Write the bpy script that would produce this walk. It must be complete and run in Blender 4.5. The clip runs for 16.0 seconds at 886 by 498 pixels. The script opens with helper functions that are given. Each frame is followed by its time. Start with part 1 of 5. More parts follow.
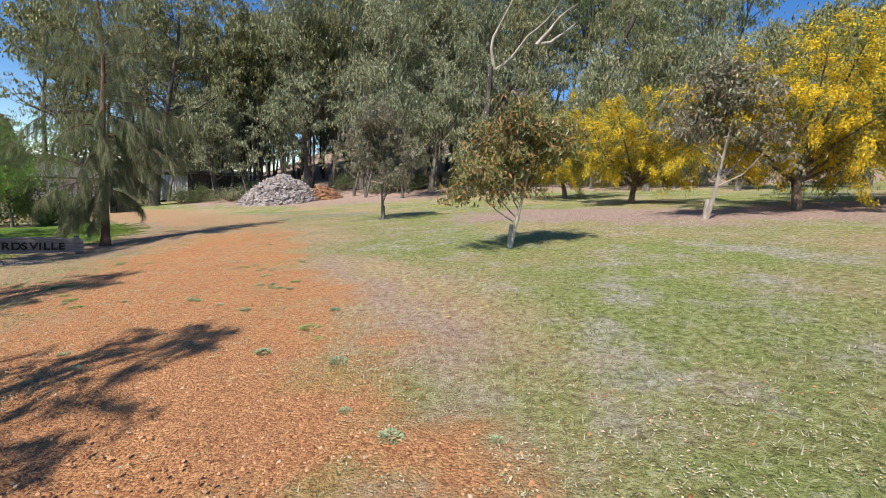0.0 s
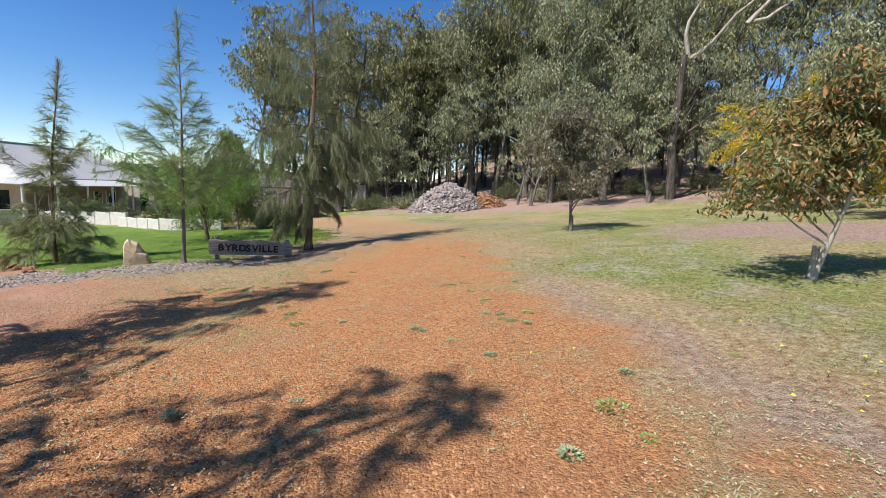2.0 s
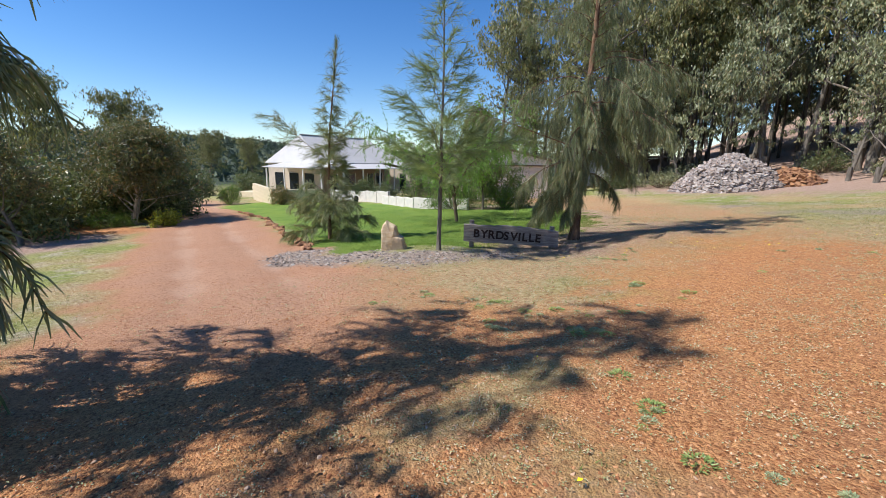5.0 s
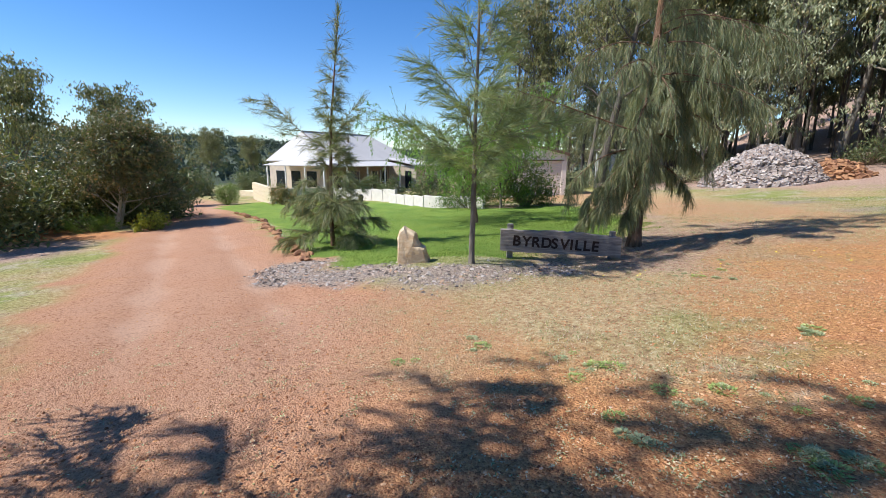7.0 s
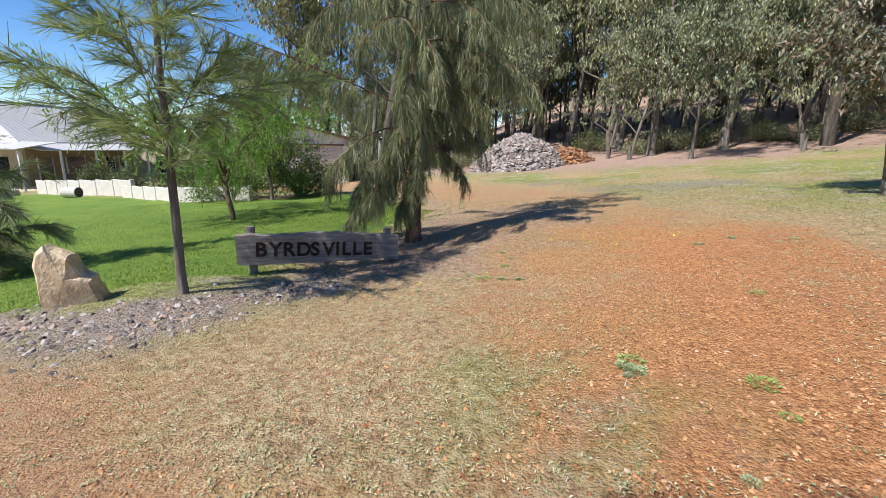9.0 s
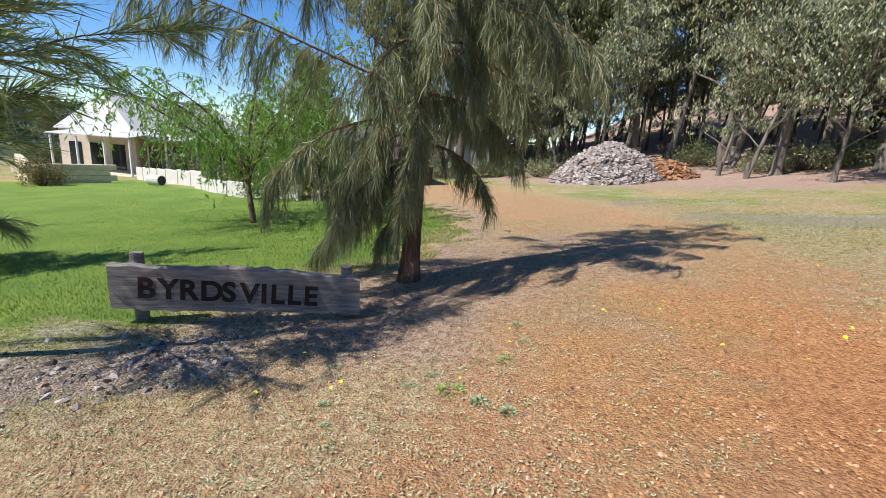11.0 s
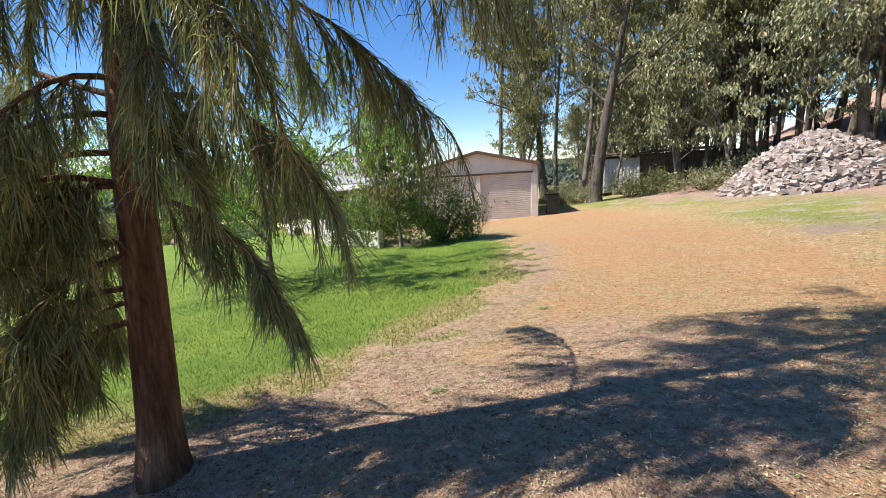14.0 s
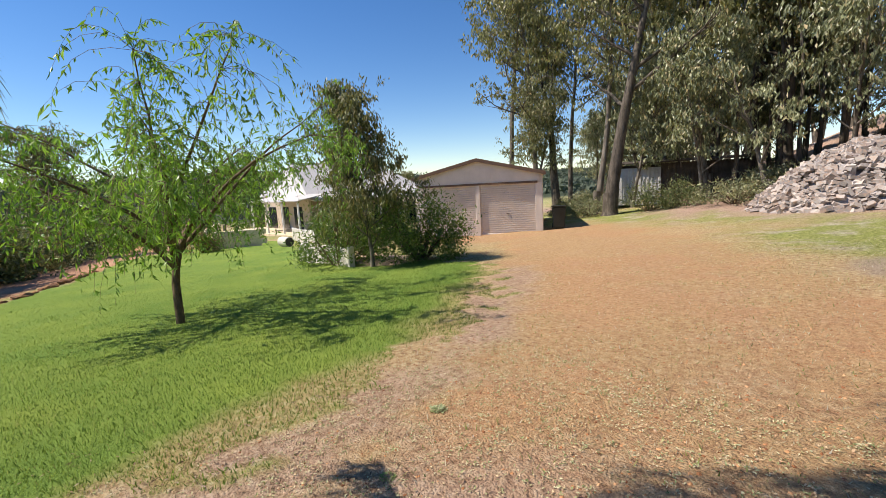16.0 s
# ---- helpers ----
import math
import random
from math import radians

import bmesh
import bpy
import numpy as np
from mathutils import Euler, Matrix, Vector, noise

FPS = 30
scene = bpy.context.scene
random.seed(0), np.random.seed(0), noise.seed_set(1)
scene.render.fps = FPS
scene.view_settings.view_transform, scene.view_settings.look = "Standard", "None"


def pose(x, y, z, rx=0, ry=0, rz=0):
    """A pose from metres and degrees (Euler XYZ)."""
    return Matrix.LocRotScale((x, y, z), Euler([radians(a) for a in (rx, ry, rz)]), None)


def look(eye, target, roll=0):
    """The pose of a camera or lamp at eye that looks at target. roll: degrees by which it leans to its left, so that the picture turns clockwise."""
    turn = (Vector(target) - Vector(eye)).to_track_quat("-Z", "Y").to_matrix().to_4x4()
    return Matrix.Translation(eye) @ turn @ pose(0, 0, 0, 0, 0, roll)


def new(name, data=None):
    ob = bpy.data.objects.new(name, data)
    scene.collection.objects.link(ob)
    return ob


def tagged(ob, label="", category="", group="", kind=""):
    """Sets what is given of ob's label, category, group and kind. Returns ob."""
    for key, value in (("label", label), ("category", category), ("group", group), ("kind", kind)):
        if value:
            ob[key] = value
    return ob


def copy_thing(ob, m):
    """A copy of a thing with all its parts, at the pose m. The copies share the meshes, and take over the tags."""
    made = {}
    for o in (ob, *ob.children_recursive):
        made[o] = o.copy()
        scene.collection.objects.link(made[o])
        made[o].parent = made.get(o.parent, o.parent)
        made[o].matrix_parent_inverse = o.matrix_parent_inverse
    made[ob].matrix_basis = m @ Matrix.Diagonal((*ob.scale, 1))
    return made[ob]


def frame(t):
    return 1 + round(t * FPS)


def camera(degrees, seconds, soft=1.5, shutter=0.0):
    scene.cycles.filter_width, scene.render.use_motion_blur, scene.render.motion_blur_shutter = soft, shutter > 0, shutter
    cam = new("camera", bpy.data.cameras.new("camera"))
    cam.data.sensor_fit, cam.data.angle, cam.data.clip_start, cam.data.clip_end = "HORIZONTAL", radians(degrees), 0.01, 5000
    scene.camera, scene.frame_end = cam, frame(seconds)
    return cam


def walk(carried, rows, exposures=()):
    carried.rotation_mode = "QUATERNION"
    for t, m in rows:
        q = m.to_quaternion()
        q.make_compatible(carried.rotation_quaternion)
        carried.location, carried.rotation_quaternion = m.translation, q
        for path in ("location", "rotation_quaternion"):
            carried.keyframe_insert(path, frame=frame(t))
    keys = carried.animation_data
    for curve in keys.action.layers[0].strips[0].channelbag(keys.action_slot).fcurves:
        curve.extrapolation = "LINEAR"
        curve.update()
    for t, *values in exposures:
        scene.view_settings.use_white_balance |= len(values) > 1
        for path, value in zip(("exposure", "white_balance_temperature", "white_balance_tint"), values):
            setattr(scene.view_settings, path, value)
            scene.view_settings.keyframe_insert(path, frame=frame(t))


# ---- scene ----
cam = camera(91.0, 16.0, soft=0.8)
METRES, EYE, TILT, LEAN, TURN = 17.73, 1.35, 0.0, 0.0, 0.0
ROWS = [
    (0.0, 0.0, 0.0, 0.0, 0.39, -8.13, -2.76),
    (0.5, -0.0195, 0.0169, -0.0011, 5.75, -8.35, -2.65),
    (1.0, -0.0388, 0.0372, -0.0018, 10.88, -8.19, -1.94),
    (1.5, -0.0586, 0.0533, -0.0037, 13.22, -7.75, -2.24),
    (2.0, -0.0801, 0.0713, -0.0063, 19.7, -7.9, -2.48),
    (2.5, -0.0993, 0.0915, -0.0078, 21.85, -8.14, -2.52),
    (3.0, -0.1194, 0.1103, -0.0102, 21.19, -8.73, -2.91),
    (3.5, -0.1463, 0.1291, -0.0137, 36.29, -10.22, -1.02),
    (4.0, -0.1712, 0.1441, -0.0155, 45.81, -10.89, -1.16),
    (4.5, -0.1969, 0.16, -0.017, 48.24, -11.27, -1.23),
    (7.0, -0.3223, 0.2273, -0.0271, 49.11, -11.73, -0.23),
    (7.5, -0.3429, 0.242, -0.0295, 42.48, -11.89, 2.18),
    (8.0, -0.3566, 0.2655, -0.0308, 27.75, -12.1, -0.55),
    (8.5, -0.3586, 0.2966, -0.0324, 22.53, -12.45, 0.01),
    (9.0, -0.3607, 0.3265, -0.0333, 22.31, -13.14, -0.99),
    (11.5, -0.3664, 0.5006, -0.0323, 37.79, -13.0, -2.27),
    (12.0, -0.3665, 0.5399, -0.0329, 42.62, -13.04, -0.28),
    (12.5, -0.3684, 0.5777, -0.0306, 49.39, -12.52, 0.7),
    (13.0, -0.3715, 0.615, -0.0295, 50.21, -12.22, 1.48),
    (13.5, -0.3711, 0.6503, -0.027, 52.8, -10.89, 3.93),
    (14.0, -0.3774, 0.6845, -0.0286, 55.19, -9.54, 3.44),
    (14.5, -0.384, 0.7181, -0.0296, 57.51, -8.69, 3.75),
    (15.0, -0.3933, 0.7484, -0.0286, 58.75, -8.61, 4.06),
    (15.5, -0.4081, 0.7765, -0.028, 58.84, -8.4, 3.46),
    (16.0, -0.4224, 0.8032, -0.0284, 58.36, -8.36, 2.92),
]
EXPOSURE = 0.36
walk(cam, [(t, pose(0, 0, EYE, TILT, LEAN, TURN) @ pose(METRES * x, METRES * y, METRES * z, 90 + pitch, roll, yaw)) for t, x, y, z, yaw, pitch, roll in ROWS],
     [(0.0, EXPOSURE, 6500, 10), (4.5, EXPOSURE, 6450, 10), (7.0, EXPOSURE + 0.18, 6400, 10), (9.0, EXPOSURE + 0.1, 6500, 10), (12.0, EXPOSURE + 0.17, 6500, 10), (12.5, EXPOSURE + 0.22, 6550, 10), (14.0, EXPOSURE + 0.42, 7000, 11),
      (15.0, EXPOSURE + 0.38, 7300, 11), (16.0, EXPOSURE + 0.12, 7400, 12)])

# ---- world and sun ----
SUN_EL, SUN_AZ = 52.0, (-0.53, -0.85)
world = bpy.data.worlds.new("world")
scene.world = world
world.use_nodes = True
sky = world.node_tree.nodes.new("ShaderNodeTexSky")
sky.sky_type, sky.sun_disc = "NISHITA", False
sky.sun_elevation, sky.sun_rotation = radians(SUN_EL), math.atan2(SUN_AZ[0], SUN_AZ[1])
sky.air_density, sky.dust_density, sky.ozone_density = 0.9, 0.0, 3.0
deep = world.node_tree.nodes.new("ShaderNodeHueSaturation")
deep.inputs["Hue"].default_value = 0.508
deep.inputs["Saturation"].default_value = 1.3
world.node_tree.links.new(sky.outputs[0], deep.inputs["Color"])
world.node_tree.links.new(deep.outputs[0], world.node_tree.nodes["Background"].inputs[0])
world.node_tree.nodes["Background"].inputs[1].default_value = 0.118
sun = new("sun", bpy.data.lights.new("sun", "SUN"))
sun.data.energy, sun.data.angle, sun.data.color = 5.0, radians(0.53), (1.0, 0.965, 0.91)
sun_from = Vector((SUN_AZ[0], SUN_AZ[1], math.tan(radians(SUN_EL))))
sun.matrix_world = look(sun_from * 30, (0, 0, 0))


# ---- materials ----
class Nodes:
    """A small builder for node materials."""

    def __init__(self, name, rough=0.8, metal=0.0, spec=0.3):
        self.mat = bpy.data.materials.new(name)
        self.mat.use_nodes = True
        self.t = self.mat.node_tree
        self.b = self.t.nodes["Principled BSDF"]
        self.b.inputs["Roughness"].default_value = rough
        self.b.inputs["Metallic"].default_value = metal
        self.b.inputs["Specular IOR Level"].default_value = spec
        self.geo = self.t.nodes.new("ShaderNodeNewGeometry")
        self.coord = self.t.nodes.new("ShaderNodeTexCoord").outputs["Object"]

    def put(self, kind, **sockets):
        n = self.t.nodes.new(kind)
        for k, v in sockets.items():
            self.wire(n.inputs[k], v)
        return n

    def wire(self, socket, v):
        if isinstance(v, bpy.types.NodeSocket):
            self.t.links.new(v, socket)
        elif isinstance(v, tuple) and len(v) == 3 and socket.type == "RGBA":
            socket.default_value = (*v, 1)
        else:
            socket.default_value = v

    def noise(self, scale, detail=4.0, rough=0.6, vector=None, stretch=None):
        v = vector or self.coord
        if stretch:
            m = self.put("ShaderNodeMapping", Vector=v)
            m.inputs["Scale"].default_value = stretch
            v = m.outputs[0]
        return self.put("ShaderNodeTexNoise", Vector=v, Scale=scale, Detail=detail, Roughness=rough).outputs["Fac"]

    def cells(self, scale, out="Distance", vector=None):
        return self.put("ShaderNodeTexVoronoi", Vector=vector or self.coord, Scale=scale).outputs[out]

    def ramp(self, fac, *stops):
        n = self.put("ShaderNodeValToRGB", Fac=fac)
        el = n.color_ramp.elements
        while len(el) < len(stops):
            el.new(0.5)
        for e, (p, c) in zip(el, stops):
            e.position = p
            e.color = (c, c, c, 1) if not isinstance(c, tuple) else (*c, 1)
        return n.outputs["Color"]

    def mix(self, fac, a, b, kind="MIX"):
        n = self.t.nodes.new("ShaderNodeMix")
        n.data_type, n.blend_type, n.clamp_factor = "RGBA", kind, True
        self.wire(n.inputs[0], fac)
        self.wire(n.inputs[6], a)
        self.wire(n.inputs[7], b)
        return n.outputs[2]

    def math(self, op, a, b=0.0):
        n = self.t.nodes.new("ShaderNodeMath")
        n.operation = op
        self.wire(n.inputs[0], a)
        self.wire(n.inputs[1], b)
        return n.outputs[0]

    def attribute(self, name, out="Fac"):
        n = self.t.nodes.new("ShaderNodeAttribute")
        n.attribute_name = name
        return n.outputs[out]

    def island(self):
        return self.geo.outputs["Random Per Island"]

    def random(self):
        return self.t.nodes.new("ShaderNodeObjectInfo").outputs["Random"]

    def done(self, colour, bump=None, strength=0.4, distance=0.02, rough=None):
        self.wire(self.b.inputs["Base Color"], colour)
        if rough is not None:
            self.wire(self.b.inputs["Roughness"], rough)
        if bump is not None:
            n = self.put("ShaderNodeBump", Height=bump, Strength=strength, Distance=distance)
            self.wire(self.b.inputs["Normal"], n.outputs[0])
        return self.mat


def leaf_material(name, dark, light, odd=None, odd_share=0.0, thin=0.35, rough=0.42):
    """Leaves: colour differs leaf by leaf and clump by clump; light shines through a little."""
    n = Nodes(name, rough, spec=0.5)
    c = n.mix(n.math("POWER", n.island(), 1.5), dark, tuple(min(0.9, v * 1.12) for v in light))
    if odd:
        c = n.mix(n.ramp(n.island(), (max(0.0, 1 - odd_share - 0.02), 0.0), (1 - odd_share, 1.0)), c, odd)
    patch = n.noise(1.3, 3.0)
    c = n.mix(n.ramp(patch, (0.35, 0.0), (0.7, 1.0)), c, n.mix(0.5, c, light))
    shade = n.mix(n.random(), (0.86, 0.88, 0.86), (1.12, 1.1, 1.05))
    c = n.mix(1.0, c, shade, "MULTIPLY")
    out = n.t.nodes["Material Output"]
    tr = n.put("ShaderNodeBsdfTranslucent", Color=n.mix(1.0, c, (1.25, 1.3, 0.6), "MULTIPLY"))
    m = n.put("ShaderNodeMixShader", Fac=thin)
    n.done(c)
    n.t.links.new(n.b.outputs[0], m.inputs[1])
    n.t.links.new(tr.outputs[0], m.inputs[2])
    n.t.links.new(m.outputs[0], out.inputs["Surface"])
    return n.mat


def bark_material(name, dark, light, scale=6.0, stretch=(1, 1, 0.22), strength=0.6):
    n = Nodes(name, 0.9, spec=0.15)
    f = n.noise(scale, 6.0, 0.65, stretch=stretch)
    g = n.noise(scale * 5, 3.0, 0.6, stretch=stretch)
    c = n.mix(n.ramp(f, (0.3, 0.0), (0.68, 1.0)), dark, light)
    c = n.mix(n.ramp(g, (0.4, 0.0), (0.6, 0.35)), c, dark)
    return n.done(c, n.math("ADD", f, g), strength, 0.03)


def plain_material(name, colour, rough=0.7, metal=0.0, scale=3.0, vary=0.25, bump=0.15, spec=0.3):
    n = Nodes(name, rough, metal, spec)
    f = n.noise(scale, 5.0)
    g = n.noise(scale * 14, 3.0)
    low = tuple(v * (1 - vary) for v in colour)
    high = tuple(min(1.0, v * (1 + vary * 0.6)) for v in colour)
    c = n.mix(n.ramp(f, (0.3, 0.0), (0.7, 1.0)), low, high)
    c = n.mix(n.ramp(g, (0.45, 0.0), (0.62, 0.3)), c, low)
    return n.done(c, n.math("ADD", f, g), bump, 0.01)


GUM_LEAF = leaf_material("gum leaves", (0.06, 0.07, 0.026), (0.33, 0.325, 0.145), (0.40, 0.29, 0.14), 0.08, thin=0.2)
GREY_LEAF = leaf_material("grey gum leaves", (0.075, 0.088, 0.045), (0.36, 0.38, 0.225), (0.42, 0.33, 0.2), 0.1, thin=0.2)
DARK_LEAF = leaf_material("dark leaves", (0.045, 0.066, 0.024), (0.20, 0.235, 0.095), (0.30, 0.22, 0.10), 0.06, thin=0.2)
GREEN_LEAF = leaf_material("fresh green leaves", (0.05, 0.10, 0.022), (0.20, 0.29, 0.07), (0.3, 0.3, 0.08), 0.05)
WILLOW_LEAF = leaf_material("willow leaves", (0.12, 0.24, 0.045), (0.30, 0.46, 0.12), thin=0.45)
ORANGE_LEAF = leaf_material("bronze tipped leaves", (0.07, 0.085, 0.03), (0.27, 0.27, 0.10), (0.42, 0.20, 0.08), 0.3, thin=0.22)
BRONZE_LEAF = leaf_material("bronze green leaves", (0.055, 0.07, 0.03), (0.24, 0.24, 0.11), (0.32, 0.19, 0.09), 0.16, thin=0.2)
MAUVE_LEAF = leaf_material("mauve tinged leaves", (0.08, 0.082, 0.05), (0.30, 0.29, 0.19), (0.34, 0.22, 0.16), 0.25, thin=0.2)
NEEDLE = leaf_material("she oak needles", (0.07, 0.098, 0.05), (0.31, 0.335, 0.18), (0.38, 0.30, 0.16), 0.12, thin=0.28, rough=0.5)
YOUNG_NEEDLE = leaf_material("young she oak needles", (0.10, 0.15, 0.07), (0.28, 0.34, 0.17), (0.30, 0.27, 0.12), 0.06, thin=0.3)
WATTLE_LEAF = leaf_material("wattle leaves", (0.07, 0.10, 0.03), (0.26, 0.29, 0.07), (0.36, 0.31, 0.06), 0.15, thin=0.25)
BLOSSOM = leaf_material("wattle blossom", (0.62, 0.40, 0.015), (0.85, 0.62, 0.03), (0.5, 0.33, 0.02), 0.2, thin=0.2, rough=0.8)
DARK_BARK = bark_material("dark gum bark", (0.035, 0.03, 0.026), (0.19, 0.16, 0.13))
GREY_BARK = bark_material("grey gum bark", (0.065, 0.055, 0.045), (0.30, 0.26, 0.215))
PALE_BARK = bark_material("pale bark", (0.25, 0.2, 0.15), (0.62, 0.56, 0.47), 4.0)
RED_BARK = bark_material("red brown bark", (0.06, 0.032, 0.02), (0.33, 0.20, 0.13), 14.0, (1, 1, 0.16), 1.0)
TWIG_BARK = bark_material("twig bark", (0.08, 0.055, 0.035), (0.26, 0.19, 0.13), 12.0)


# ---- mesh helpers ----
def part(name, bm, material, parent=None, label=""):
    """Links a bmesh as one mesh object under a thing or a part."""
    me = bpy.data.meshes.new(name)
    bm.to_mesh(me)
    bm.free()
    me.materials.append(material)
    ob = new(name, me)
    ob.parent = parent
    return tagged(ob, label)


def sheet_part(name, v, f, material, parent=None, label="", smooth=False):
    """Links arrays of points and faces as one mesh object."""
    me = bpy.data.meshes.new(name)
    me.from_pydata(np.asarray(v).tolist(), [], f if isinstance(f, list) else f.tolist())
    me.materials.append(material)
    if smooth:
        me.shade_smooth()
    ob = new(name, me)
    ob.parent = parent
    return tagged(ob, label)


def thing(name, m, label, category, group="", kind=""):
    ob = new(name)
    ob.matrix_world = m
    return tagged(ob, label, category, group, kind)


def box(bm, size, m=None, bevel=0.0):
    """A box of that size, centred on m, with bevelled edges."""
    made = bmesh.ops.create_cube(bm, size=1.0, matrix=(m or Matrix()) @ Matrix.Diagonal((*size, 1)))
    if bevel:
        edges = list({e for v in made["verts"] for e in v.link_edges})
        bmesh.ops.bevel(bm, geom=edges, offset=bevel, segments=1, affect="EDGES")
    return bm


def one_box(size, m=None, bevel=0.0):
    return box(bmesh.new(), size, m, bevel)


def drum(bm, r0, r1, h, m=None, sides=16):
    made = bmesh.ops.create_cone(bm, cap_ends=True, segments=sides, radius1=r0, radius2=r1, depth=h, matrix=(m or Matrix()) @ pose(0, 0, h / 2))
    return made


class Wood:
    """Collects tapered tubes."""

    def __init__(self):
        self.v, self.f, self.n = [], [], 0

    def tube(self, pts, r0, r1, sides=6, power=1.0):
        p = np.asarray(pts, float)
        k = len(p)
        d = np.gradient(p, axis=0)
        d /= np.linalg.norm(d, axis=1)[:, None] + 1e-9
        ref = np.array([1.0, 0, 0]) if abs(d[:, 0]).mean() < 0.8 else np.array([0, 1.0, 0])
        a = np.cross(d, ref)
        a /= np.linalg.norm(a, axis=1)[:, None] + 1e-9
        b = np.cross(d, a)
        r = r0 + (r1 - r0) * np.linspace(0, 1, k) ** power
        th = np.arange(sides) * 2 * math.pi / sides
        ring = p[:, None] + r[:, None, None] * (a[:, None] * np.cos(th)[None, :, None] + b[:, None] * np.sin(th)[None, :, None])
        self.v.append(ring.reshape(-1, 3))
        i = np.arange(k - 1)[:, None] * sides + np.arange(sides)[None]
        j = np.arange(k - 1)[:, None] * sides + (np.arange(sides)[None] + 1) % sides
        self.f.append((np.stack([i, j, j + sides, i + sides], -1).reshape(-1, 4) + self.n))
        self.n += k * sides

    def link(self, name, mat, parent, label=""):
        return sheet_part(name, np.concatenate(self.v), np.concatenate(self.f), mat, parent, label, True)


def unit(a):
    return a / (np.linalg.norm(a, axis=-1, keepdims=True) + 1e-9)


def leaf_mesh(rng, c, d, length, width, lying=False):
    """One bent leaf of four points at each place c, pointing along d."""
    n = len(c)
    d = unit(d)
    s = unit(np.cross(d, rng.normal(size=(n, 3)) * (0.25 if lying else 1.0) + np.array([0, 0, 1.0 if lying else 0.0])))
    up = np.cross(s, d)
    L = (length * rng.uniform(0.6, 1.3, n))[:, None]
    W = (width * rng.uniform(0.6, 1.3, n))[:, None]
    mid = c + d * L * 0.45
    v = np.stack([c, mid + s * W * 0.5 + up * W * 0.25, c + d * L, mid - s * W * 0.5 + up * W * 0.25], 1).reshape(-1, 3)
    return v, np.arange(n * 4).reshape(-1, 4)


def strand_mesh(rng, c, d, length, width, droop=0.8):
    """A hanging thread of two bent pieces at each place c."""
    n = len(c)
    d = unit(d)
    s = unit(np.cross(d, rng.normal(size=(n, 3))))
    L = (length * rng.uniform(0.55, 1.3, n))[:, None]
    W = width * 0.5
    p1 = c + d * L * 0.5
    p2 = p1 + unit(d * (1 - droop) + np.array([0, 0, -droop])) * L * 0.5
    v = np.stack([c - s * W, c + s * W, p1 + s * W, p1 - s * W, p2 + s * W * 0.3, p2 - s * W * 0.3], 1).reshape(-1, 3)
    o = np.arange(n)[:, None] * 6
    f = np.concatenate([o + np.array([0, 1, 2, 3]), o + np.array([3, 2, 4, 5])])
    return v, f


def curve_pts(start, heading, length, bend, rng, k=6, wobble=0.06):
    """A bending line: it sets out along heading and bends towards bend."""
    p, d, out = np.array(start, float), unit(np.array(heading, float)), []
    out.append(p.copy())
    for i in range(k - 1):
        d = unit(d + np.array(bend) / (k - 1) + rng.normal(size=3) * wobble)
        p = p + d * length / (k - 1)
        out.append(p.copy())
    return np.array(out)


